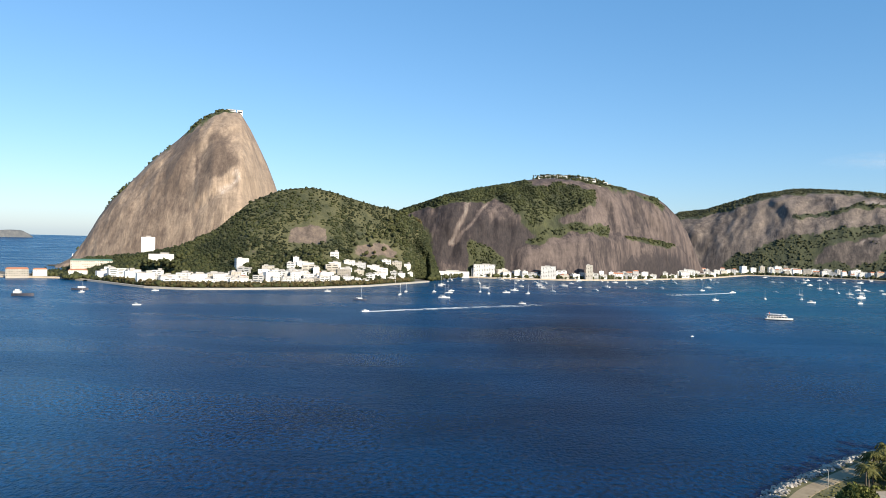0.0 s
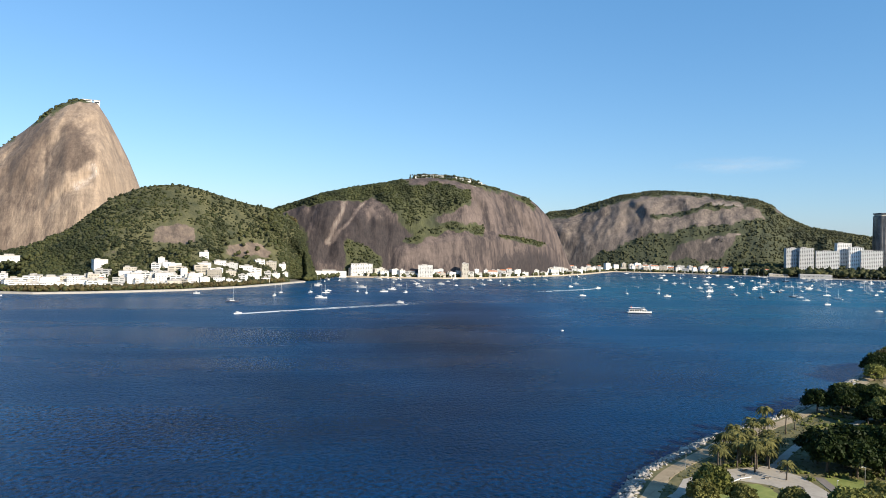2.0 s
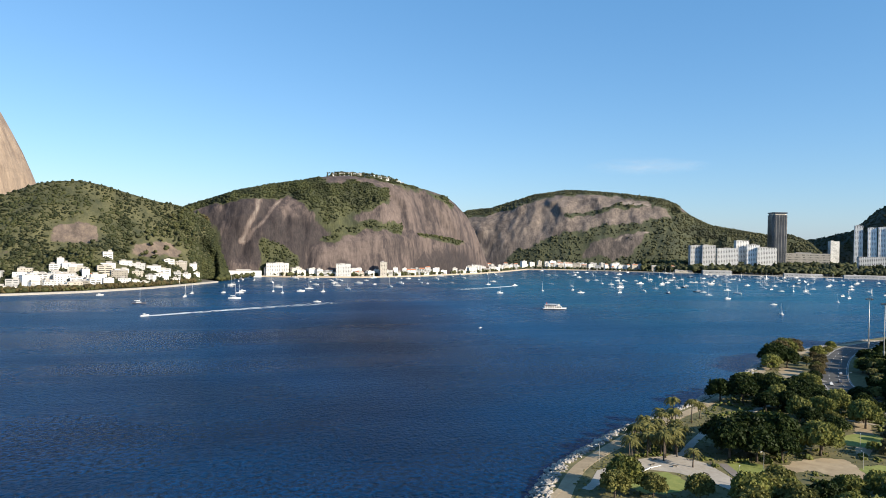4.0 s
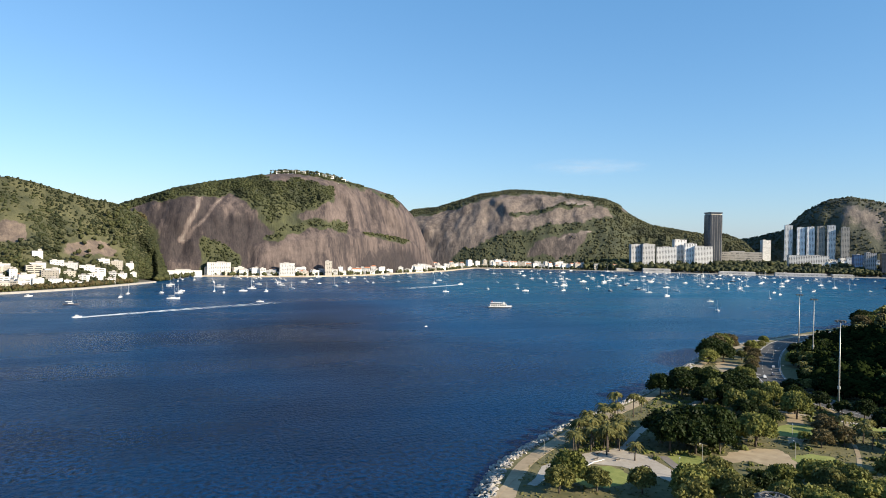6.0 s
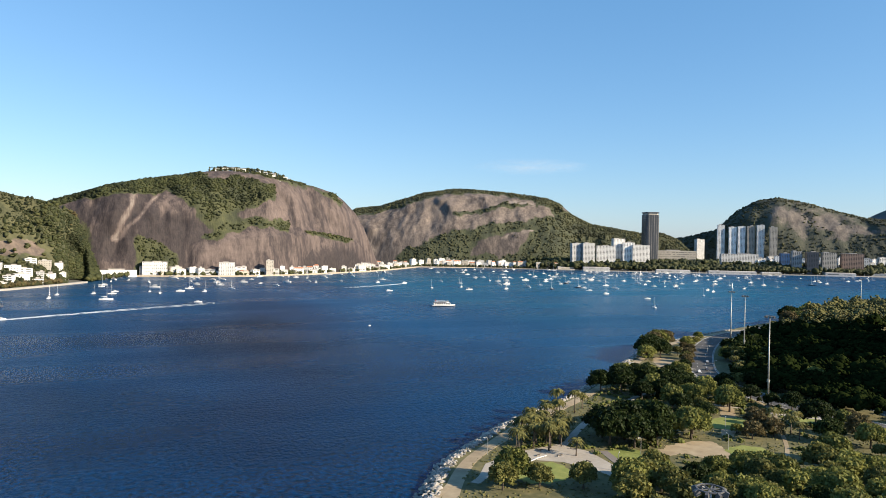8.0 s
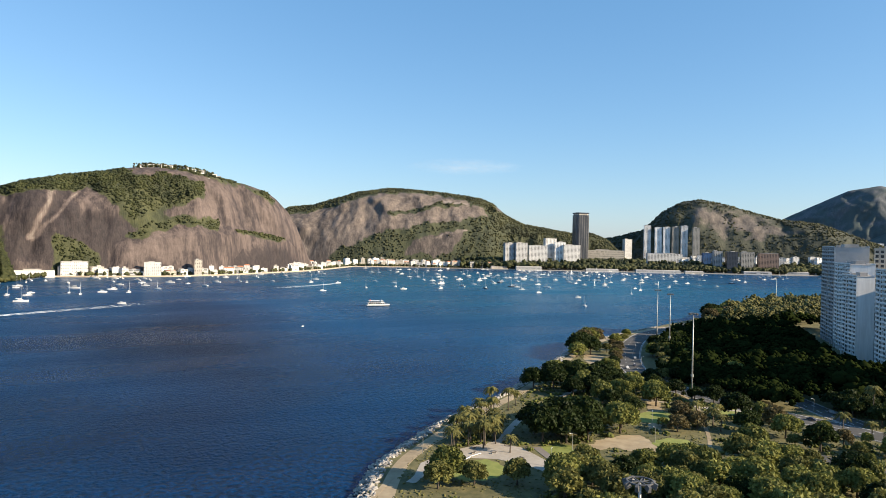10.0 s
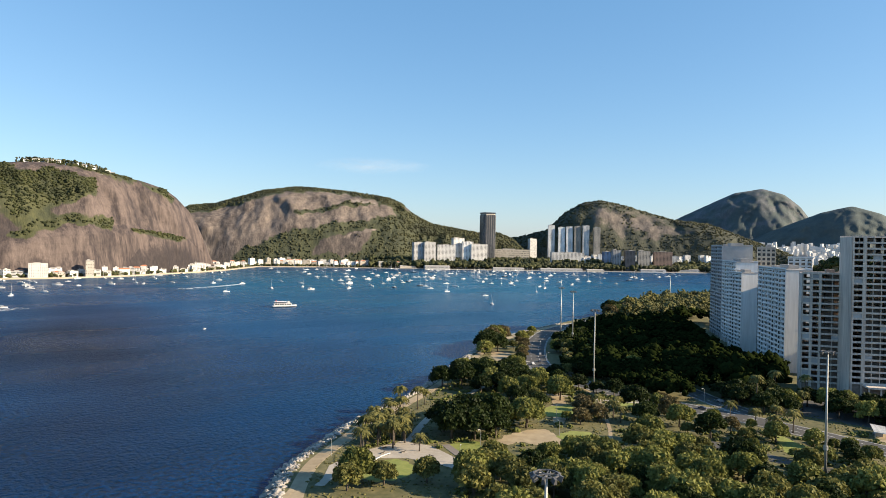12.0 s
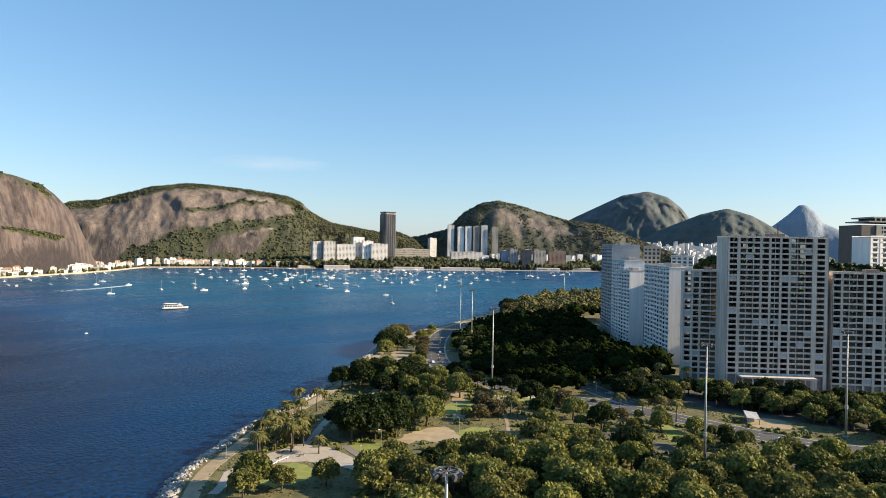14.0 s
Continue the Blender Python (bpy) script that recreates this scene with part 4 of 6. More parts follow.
def far_block(name, label, category, az, dist, width, depth, z0, z1, wall, turn=0.0, roof=None, pitched=False, group="buildings along the far shore", step=3.1, rim=True, pane=0.38, bay=3.6, even=False):
    """A building across the bay; its windows are too small to tell apart."""
    x, y = polar(az, dist)
    b = thing(name, label, category, group, pose(x, y, z0, 0, 0, turn - az))
    h = z1 - z0
    shell = part("wall", Geo().box(0, depth / 2, -6, width, depth, h + 6), wall, b)
    if pitched:
        g = Geo().add([(-width / 2 - .5, -.5, h), (width / 2 + .5, -.5, h), (width / 2 + .5, depth + .5, h), (-width / 2 - .5, depth + .5, h), (-width / 2 + 2, depth / 2, h + 2.6), (width / 2 - 2, depth / 2, h + 2.6)],
                      [(0, 1, 5, 4), (2, 3, 4, 5), (1, 2, 5), (3, 0, 4), (3, 2, 1, 0)])
        part("roof", g, roof or ROOFTILE, b)
    else:
        g = Geo().box(0, depth / 2, h, width + 0.4, depth + 0.4, 0.5)
        if rim:
            g.box(width * RNG.uniform(-0.25, 0.25), depth * 0.55, h + 0.5, width * 0.35, depth * 0.4, RNG.uniform(1.5, 3.0))
        part("roof", g, roof or ROOFGREY, b)
    floors, cols = max(1, int(h / step)), max(2, int(width / bay))
    g = Geo()
    bands = not even and pane > 0.3 and RNG.random() < 0.3
    for k in range(floors):
        z = h - (k + 1) * step + 0.9
        if bands:
            for c in range(2):
                g.box((c - 0.5) * width * 0.48, -0.02, z, width * RNG.uniform(0.28, 0.45), 0.12, step * 0.36)
        for c in range(0 if bands else cols):
            if even or RNG.random() < 0.8:
                g.box((c + 0.5) / cols * width - width / 2, -0.02, z, width / cols * (0.44 if even else RNG.uniform(0.28, 0.5)) * pane / 0.38, 0.12, step * pane)
        for side in (-1, 1):
            for c in range(max(1, int(depth / 4))):
                g.box(side * width / 2, (c + 0.5) * depth / max(1, int(depth / 4)), z, 0.12, 1.3 * pane / 0.38, step * pane)
    tagged(part("glazing", g, GLASS, shell, "dark glazing"), kind="stuff")
    return b


# named blocks across the bay
far_block("tower_block", "tall plain white tower block below the granite peak", "building", -23.19, 1475, 25, 18, 42, 75.7, WHITE, pane=0.22)
far_block("school", "long white school building on the green slope", "building", -22.27, 1335, 42, 12, 40, 46.5, WHITE, pane=0.25)
far_block("sports_hall", "long white hall with a green roof by the beach", "building", -27.0, 1440, 70, 30, 14, 30, CREAM, 0, GREENROOF, True)
far_block("clubhouse", "pale yellow clubhouse with an orange tiled roof", "building", -31.7, 1400, 34, 16, 3, 16, CREAM, 0, None, True)
far_block("clubhouse", "white beach house with an orange tiled roof", "building", -30.3, 1420, 22, 14, 3, 14, WHITE, 0, None, True)
far_block("clubhouse", "white beach house with an orange tiled roof", "building", -27.9, 1390, 30, 16, 3, 14, WHITE, 0, None, True)
far_block("clubhouse", "low white clubhouse beside the small beach", "building", 0.55, 1588, 90, 12, 2, 14, WHITE, pane=0.14)
far_block("apartment_block", "white apartment block under the granite hill", "building", 3.42, 1612, 50, 15, 3, 31, WHITE)
far_block("apartment_block", "white apartment block under the granite hill", "building", 8.68, 1608, 34, 14, 3, 31, WHITE)
far_block("apartment_block", "narrow white apartment block under the granite hill", "building", 11.97, 1640, 16, 14, 3, 36, CREAM)
for az, dist, w, z1, wall in ((36.99, 2440, 33, 93, GREYWALL), (37.97, 2440, 42, 94, GREYWALL), (39.33, 2470, 65, 86, WHITE), (40.35, 2520, 42, 112, WHITE), (41.10, 2500, 38, 99, WHITE), (42.05, 2500, 60, 90, WHITE)):
    far_block("apartment_block", "pale apartment block near the yacht harbour", "building", az, dist, w, 22, 8, z1, wall, RNG.uniform(10, 24), step=4.2, pane=0.44, bay=5.0, even=True)
far_block("shopping_centre", "long low pale shopping centre", "building", 44.75, 2680, 138, 50, 8, 73, CREAM, 12, None, False, step=8)
far_block("tower_block", "slim white tower block in the valley", "building", 46.5, 2820, 30, 22, 5, 118, WHITE, 25)
for az, w, top in ((47.95, 18, 172), (48.78, 24, 165), (49.40, 24, 167), (50.05, 26, 168), (50.72, 30, 172), (51.60, 28, 165)):
    far_block("tower_block", "tall pale tower block with stacked balconies", "building", az, 2760, 25, 15, 8, top, WHITE if RNG.random() < 0.7 else CREAM, 9, step=4.2, pane=0.40, bay=5.0, even=True, group="row of tall tower blocks")
for az, dist, w, z1, wall, label in ((49.3, 2600, 144, 66, WHITE, "long white hospital block on the shore"), (52.43, 2610, 32, 72, BLUEGLASS, "blue glass office block"), (53.19, 2570, 34, 79, GREYWALL, "grey glazed office block on the shore"), (54.21, 2570, 42, 78, DARKCLAD, "dark glazed office block on the shore"), (55.29, 2590, 50, 77, CREAM, "cream apartment block on the shore"), (56.74, 2630, 76, 75, BROWNWALL, "brown office block on the shore")):
    far_block("office_block", label, "building", az, dist + 30, w * 0.86, 26, 4, z1, wall, 14, step=4.2, pane=0.5, bay=5.0, even=True)
far_block("tower_block", "distant white tower block below the mountains", "building", 58.21, 3200, 40, 26, 5, 174, WHITE, 30)
far_block("tower_block", "distant white tower block below the mountains", "building", 59.37, 3200, 44, 26, 5, 188, WHITE, 30)
for az, dist, w, z1 in ((36.2, 2400, 60, 10), (38.6, 2375, 90, 12), (34.2, 2410, 40, 22), (44.5, 2400, 110, 9), (48.8, 2450, 150, 9), (51.5, 2480, 60, 8), (56.0, 2600, 90, 10), (58.6, 2680, 80, 11)):
    far_block("boat_shed", "long low boat shed on the waterfront", "shed", az, dist, w, 16, 2, z1, CREAM if w < 70 else GREYWALL, 15, ROOFGREY, True, step=6)


def dark_tower(x, y, z0, z1, turn):
    """The dark office tower: bevelled plan, pale ribs, a set-back crown."""
    b = thing("office_tower", "tall dark office tower with pale vertical ribs", "building", "", pose(x, y, z0, 0, 0, turn))
    h, w, c = z1 - z0, 25.0, 7.0
    plan = [(-w + c, -w), (w - c, -w), (w, -w + c), (w, w - c), (w - c, w), (-w + c, w), (-w, w - c), (-w, -w + c)]
    part("wall", Geo().prism(plan, -5, h - 9), DARKCLAD, b)
    part("crown", Geo().prism([(p * 0.9, q * 0.9) for p, q in plan], h - 9, h - 4), CREAM, b)
    part("roof", Geo().prism([(p * 1.02, q * 1.02) for p, q in plan], h - 4, h), DARKCLAD, b)
    rib = mesh_of("rib", Geo().box(0, 0, 0, 0.5, 1.0, h - 9), ROOFGREY)
    for k in range(8):
        (ax, ay), (bx, by) = plan[k], plan[(k + 1) % 8]
        steps = 3 if math.hypot(bx - ax, by - ay) < 15 else 4
        for i in range(steps):
            f = (i + 0.5) / steps
            part("rib", rib, None, b, at=pose(ax + (bx - ax) * f, ay + (by - ay) * f, 0, 0, 0, math.degrees(math.atan2(by - ay, bx - ax))))
    g = Geo()
    for k in range(int((h - 12) / 3.6)):
        g.prism([(p * 1.004, q * 1.004) for p, q in plan], 4 + k * 3.6, 5.6 + k * 3.6)
    tagged(part("glazing", g, GLASS, b), kind="stuff")


dark_tower(*polar(42.7, 2620), 6, 211, -20)

# the small town at the foot of the green hill, and the houses along the bay
GREEN_Q = smooth_line(GREEN, 120, 3)


def slope(az, dist):
    """Ground height on the green hill's town side."""
    k = int(np.argmin(np.abs(np.degrees(np.arctan2(GREEN_Q[:, 0], GREEN_Q[:, 1])) - az)))
    top = math.hypot(GREEN_Q[k, 0], GREEN_Q[k, 1])
    reach = min(70 + 1.05 * (GREEN_Q[k, 2] - 2), max(30.0, top - coast(az) - 30))
    w = min(max(1 - (top - dist) / reach, 0), 1)
    return 2.5 + (GREEN_Q[k, 2] - 2) * hollow(w)


WALLS = [WHITE, WHITE, WHITE, WHITE, WHITE, GREYWALL, WHITE, CREAM]
for row, (back, tall, chance) in enumerate(((26, (6, 11), 0.6), (44, (9, 16), 0.95), (62, (10, 18), 0.95), (80, (10, 17), 0.92), (98, (9, 16), 0.85), (118, (9, 15), 0.75), (138, (8, 14), 0.55), (160, (8, 13), 0.25), (186, (8, 12), 0.08))):
    az = -26.5 + 0.3 * row
    while az < -1.8:
        dist = coast(az) + back + RNG.uniform(-6, 6)
        ground = slope(az, dist)
        w = RNG.uniform(10, 24) * (1.2 if az < -14 else 1)
        if RNG.random() < chance and ground < (46 if az < -9 else 34):
            wall = WALLS[int(RNG.integers(len(WALLS)))]
            tiled = RNG.random() < 0.07
            far_block("town_house" if tiled else "town_building", "low white house with a tiled roof at the hill's foot" if tiled else "pale low apartment block in the waterside town", "building", az, dist, w, RNG.uniform(9, 13), ground, ground + RNG.uniform(*tall) * (0.6 if tiled else 1) * (1.25 if az < -12 else 1.05), wall, RNG.uniform(-25, 25), None, tiled, "waterside town", pane=0.31)
        az += math.degrees((w + RNG.uniform(0.5, 5)) / dist)
for first, last, rows, tall in ((2.6, 20.0, (12, 24, 36), (6, 17)), (19.0, 36.5, (22, 50, 85, 125), (7, 20)), (36.5, 60.0, (60, 110), (6, 18))):
    for back in rows:
        az = first + RNG.uniform(0, 0.5)
        while az < last:
            dist = coast(az) + back + RNG.uniform(-4, 8)
            w = RNG.uniform(10, 26)
            if RNG.random() < (0.94 if az < 20 else 0.75):
                tiled = RNG.random() < 0.18
                far_block("town_house" if tiled else "apartment_block", "low house with a tiled roof by the bay" if tiled else "pale low apartment block by the bay", "building", az, dist, w, RNG.uniform(9, 14), 2.5, 2.5 + RNG.uniform(*tall) * (1 + back * 0.004), WALLS[int(RNG.integers(len(WALLS)))], RNG.uniform(-5, 35), None, tiled, "houses along the bay")
            az += math.degrees((w + (RNG.uniform(1, 7) if az < 20 else RNG.uniform(2, 12))) / dist)

# the crowded quarter in the valley below the far hills
for k in range(90):
    az = RNG.uniform(50.5, 63)
    dist = coast(az) + RNG.uniform(95, 230)
    w = RNG.uniform(14, 34)
    far_block("valley_building", "pale apartment block in the crowded valley", "building", az, dist, w, 16, 4, RNG.uniform(30, 66), WALLS[int(RNG.integers(len(WALLS)))], RNG.uniform(5, 35), None, False, "houses in the valley", step=4.2, pane=0.48, bay=5.0)

# houses on the far hillside, beyond counting
g = Geo()
for k in range(420):
    az = RNG.uniform(59, 70)
    d = RNG.uniform(3300, 3780)
    x, y = polar(az, d)
    g.box(x, y, 0, RNG.uniform(10, 22), 12, 12 + max(0, (d - 3200)) * 0.19 + RNG.uniform(0, 20), RNG.uniform(0, 3))
tagged(part("hillside_houses", g, WHITE), "pale small houses crowded on a far hillside", "houses", "", "stuff")

# summit stations
def station(x, y, z, w, d, h, turn, label):
    b = thing("summit_station", label, "building", "", pose(x, y, z, 0, 0, turn))
    part("wall", Geo().box(0, 0, -8, w, d, h + 8), WHITE, b)
    part("roof", Geo().box(0, 0, h, w + 2, d + 2, 0.6), ROOFGREY, b)
    tagged(part("glazing", Geo().box(0, -d / 2, 1, w * 0.8, 0.2, h * 0.5), GLASS, b), kind="stuff")


station(-545, 1752, 396, 20, 12, 5, 17, "white cable car station on the granite summit")
station(-526, 1758, 393, 13, 12, 8, 17, "white cable car station on the granite summit")
CREST = smooth_line(URCA, 60, 1)
for k, w, h in ((26, 10, 4), (27, 14, 5.5), (28, 9, 6.5), (29, 20, 6), (31, 12, 6.5), (32, 9, 5), (33, 16, 6), (35, 18, 5.5), (36, 8, 4)):
    station(CREST[k][0], CREST[k][1], CREST[k][2] + 1.5, w, 10, h, -9, "pale terrace building among trees on the hilltop")
station(CREST[34][0] * 0.985, CREST[34][1] * 0.985, CREST[34][2] - 14, 12, 8, 4, -9, "small white platform building below the hilltop")

# shore walls, beach, town trees
def ribbon(points, half, z0, z1):
    """A strip of that half width along a line."""
    g, left, right = Geo(), [], []
    for i, p in enumerate(points):
        a, b = Vector(points[max(i - 1, 0)]), Vector(points[min(i + 1, len(points) - 1)])
        d = (b - a).normalized()
        left.append((p[0] - d.y * half, p[1] + d.x * half))
        right.append((p[0] + d.y * half, p[1] - d.x * half))
    n = len(points)
    for line in (left, right):
        for z in (z0, z1):
            g.v += [(x, y, z) for x, y in line]
    for i in range(n - 1):
        g.f += [(n + i, 3 * n + i, 3 * n + i + 1, n + i + 1), (i, n + i, n + i + 1, i + 1), (2 * n + i, 2 * n + i + 1, 3 * n + i + 1, 3 * n + i)]
    return g


setting("wall_sea", ribbon(FAR_COAST[4:14], 4, -2, 2.7), KERB, "pale stone sea wall with a promenade", "sea wall")
setting("beach", ribbon(FAR_COAST[14:18], 9, -1, 2.6), SAND, "small pale sand beach", "beach")
setting("beach", ribbon(FAR_COAST[1:5], 10, -1, 2.6), SAND, "pale sand beach below the town", "beach")
setting("wall_sea", ribbon(FAR_COAST[17:25], 7, -1, 2.7), SAND, "pale shore walk along the bay", "sea wall")
setting("wall_sea", ribbon(FAR_COAST[24:32], 5, -1, 2.9), KERB, "pale quay wall of the yacht harbour", "sea wall")
pts, rad = [], []
for k in range(620):
    az = RNG.uniform(-26, -2)
    d = coast(az) + RNG.uniform(9, 21)
    x, y = polar(az, d)
    r = RNG.uniform(1.8, 3.8)
    pts += [(x + RNG.uniform(-3, 3), y, slope(az, d) + 1.2 + r * RNG.uniform(0.5, 1.7)) for i in range(3)]
    rad += [r, r * 0.7, r * 0.6]
tagged(part("promenade_trees", clumps(pts, rad, 0.9, 0.4), LEAF_DRY, None, "", True), "brownish trees along the waterside promenade", "trees", "", "stuff")
pts, rad = [], []
for k in range(1000):
    az = RNG.uniform(-27, -1.8)
    d = coast(az) + (RNG.uniform(9, 22) if k % 5 < 2 else RNG.uniform(20, 170))
    x, y = polar(az, d)
    r = RNG.uniform(2.2, 4.2)
    pts += [(x, y, slope(az, d) + r * 0.9), (x + RNG.uniform(-3, 3), y, slope(az, d) + r * 0.6)]
    rad += [r, r * 0.8]
for k in range(800):
    az = RNG.uniform(-1.5, 36)
    d = coast(az) + (RNG.uniform(10, 18) if k % 2 else RNG.uniform(18, 140 if az > 18.5 else 45))
    x, y = polar(az, d)
    r = RNG.uniform(2.8, 5.0)
    pts.append((x, y, 2.5 + r * 0.9))
    rad.append(r)
for k in range(3000):
    az = RNG.uniform(33, 62)
    d = coast(az) + (RNG.uniform(12, 60) if k % 2 else RNG.uniform(60, 330))
    x, y = polar(az, d)
    r = RNG.uniform(5, 9)
    pts.append((x, y, 4 + r * 0.9 + min(24, 0.26 * (d - coast(az)))))
    rad.append(r)
for k in range(420):
    az, d = (RNG.uniform(-29, -20), RNG.uniform(1330, 1408)) if k % 3 else (RNG.uniform(-30.7, -28.3), RNG.uniform(1425, 1470))
    x, y = polar(az, d)
    r = RNG.uniform(3, 5.5)
    pts.append((x, y, slope(az, d) + r * 0.7))
    rad.append(r)
for k in range(420):
    i = int(RNG.uniform(25.5, 35))
    q = CREST[i] + (CREST[i + 1] - CREST[i]) * RNG.random()
    s = 1 - RNG.uniform(-0.004, 0.004)
    r = RNG.uniform(1.3, 3.4)
    pts.append((q[0] * s, q[1] * s, q[2] + r * 0.5 + 9.0 * RNG.random() ** 1.5))
    rad.append(r)
for k in range(60):
    x, y = polar(RNG.uniform(-23.6, -20.9), RNG.uniform(1312, 1332))
    r = RNG.uniform(2.2, 4.0)
    pts.append((x, y, RNG.uniform(28, 36.5)))
    rad.append(r)
tagged(part("street_trees", clumps(pts, rad, 0.9, 0.36), FOREST, None, "", True), "small dark green trees between the waterside houses", "trees", "", "stuff")

# ---- boats ----


BIG = 1.28


def hull_geo(length, beam, height, keel=0.35):
    """A boat's hull: pointed bow at +x, flat stern, flared sides."""
    g, n = Geo(), 9
    for i in range(n):
        f = i / (n - 1)
        x = (f - 0.45) * length
        half = beam / 2 * (0.82 + 0.18 * math.sin(f * math.pi)) * (1 - max(0, (f - 0.45) / 0.55) ** 2.2 * 0.97)
        sheer = height * (1 + 0.25 * f * f)
        g.v += [(x, half, sheer), (x, half * 0.8, 0.0), (x * 0.97, 0, -keel), (x, -half * 0.8, 0.0), (x, -half, sheer)]
    for i in range(n - 1):
        for k in range(4):
            g.f.append((i * 5 + k, i * 5 + k + 1, (i + 1) * 5 + k + 1, (i + 1) * 5 + k))
        g.f.append((i * 5 + 4, i * 5, (i + 1) * 5, (i + 1) * 5 + 4))
    g.f.append((0, 1, 2, 3, 4)[::-1])
    return g


def sailboat(length, hull_mat, sail, label):
    b = thing("sailboat", label, "boat", "boats moored in the bay")
    part("hull", hull_geo(length, length * 0.3, length * 0.1), hull_mat, b)
    part("cabin", Geo().box(length * 0.02, 0, length * 0.1, length * 0.38, length * 0.17, length * 0.06, 0, 0.85), HULLWHITE, b)
    part("mast", Geo().tube([(length * 0.1, 0, length * 0.1), (length * 0.1, 0, length * 1.25)], [length * 0.011 + 0.05, length * 0.008 + 0.04], 6), ALLOY, b)
    part("boom", Geo().tube([(length * 0.1, 0, length * 0.24), (-length * 0.32, 0, length * 0.23)], [length * 0.014 + 0.05, length * 0.014 + 0.05], 6), SAIL, b)
    part("stay", Geo().tube([(length * 0.53, 0, length * 0.12), (length * 0.1, 0, length * 1.22)], [0.03, 0.03], 4), ALLOY, b)
    if sail:
        g = Geo()
        for j in range(9):
            f = j / 8
            for i in range(6):
                u = i / 5 * (1 - f * 0.96)
                g.v.append((length * 0.09 - u * length * 0.42, math.sin(u * math.pi) * length * 0.05, length * (0.26 + 0.95 * f)))
        g.f = [(j * 6 + i, j * 6 + i + 1, (j + 1) * 6 + i + 1, (j + 1) * 6 + i) for j in range(8) for i in range(5)]
        s = part("sail", g, SAIL, b, "hoisted white sail")
        mod = s.modifiers.new("cloth", "SOLIDIFY")
        mod.thickness = 0.04
    return b


def motorboat(length, hull_mat, label):
    b = thing("motorboat", label, "boat", "boats moored in the bay")
    part("hull", hull_geo(length, length * 0.34, length * 0.13), hull_mat, b)
    cabin = part("cabin", Geo().box(length * 0.02, 0, length * 0.13, length * 0.42, length * 0.24, length * 0.1, 0, 0.82), HULLWHITE, b)
    part("windscreen", Geo().box(length * 0.02, 0, length * 0.165, length * 0.40, length * 0.235, length * 0.04, 0, 0.93), GLASS, cabin, "dark tinted windscreen")
    part("canopy", Geo().box(-length * 0.04, 0, length * 0.28, length * 0.3, length * 0.2, length * 0.02), HULLWHITE, b)
    part("canopy_post", Geo().box(length * 0.06, length * 0.08, length * 0.22, 0.08, 0.08, length * 0.07).box(-length * 0.15, -length * 0.08, length * 0.13, 0.08, 0.08, length * 0.16), ALLOY, b)
    return b


def ferry():
    b = thing("ferry", "white two-decked excursion boat with open decks", "boat", "", pose(394, 814, 0, 0, 0, -12))
    L = 31.0
    part("hull", hull_geo(L, 8, 2.2, 0.8), HULLWHITE, b)
    lower = part("lower_deck", Geo().box(-1, 0, 2.2, 22, 6.6, 2.3), HULLWHITE, b)
    part("boot_stripe", hull_geo(L * 1.004, 8.06, 0.9, 0.8), HULLDARK, b, "dark stripe along the waterline")
    part("upper_deck", Geo().box(-1.5, 0, 4.5, 23, 7, 0.25), HULLWHITE, b)
    for y in (-1.6, 1.6):
        part("bench_row", Geo().box(-4, y, 4.75, 14, 1.2, 0.9), HULLDARK, b)
    part("railing", Geo().box(-1.5, -3.4, 5.5, 22, 0.1, 0.12).box(-1.5, 3.4, 5.5, 22, 0.1, 0.12), ALLOY, b)
    part("canopy", Geo().box(-4, 0, 6.9, 15, 6.6, 0.2), SAIL, b)
    house = part("wheelhouse", Geo().box(6.5, 0, 4.75, 3.6, 4.2, 2.4, 0, 0.85), HULLWHITE, b)
    part("windscreen", Geo().box(6.55, 0, 5.9, 3.3, 3.95, 0.8, 0, 0.97), GLASS, house, "dark windscreen")
    for k in range(7):
        part("window", Geo().box(-10 + k * 3.0, 0, 2.9, 2.4, 6.7, 1.3), GLASS, lower, "dark window")
    for k in range(6):
        for s in (-1, 1):
            part("canopy_post", Geo().box(-11 + k * 2.8, s * 3.1, 4.7, 0.14, 0.14, 2.2), ALLOY, b)
    part("funnel", Geo().tube([(-9, 0, 7), (-9.3, 0, 9.0)], [0.7, 0.6], 10), REDPAINT, b)
    part("mast", Geo().tube([(6, 0, 7.1), (6, 0, 11)], [0.1, 0.06], 6), ALLOY, b)


ferry()
b = thing("workboat", "dark working boat with a low deckhouse", "boat", "", pose(-533, 872, 0, 0, 0, 5))
part("hull", hull_geo(26, 8, 3.4, 0.8), HULLDARK, b)
part("deckhouse", Geo().box(-6, 0, 3.4, 8, 5, 3.0).box(-6, 0, 6.4, 4, 3.5, 2.0), HULLWHITE, b)
part("mast", Geo().tube([(-4, 0, 8), (-4, 0, 13)], [0.12, 0.08], 6), ALLOY, b)
b = thing("workboat", "dark fishing boat with a pale wheelhouse", "boat", "", pose(-520, 985, 0, 0, 0, 8))
part("hull", hull_geo(22, 7, 2.6, 0.8), HULLDARK, b)
part("deckhouse", Geo().box(3, 0, 2.6, 9, 5, 2.6), HULLWHITE, b)

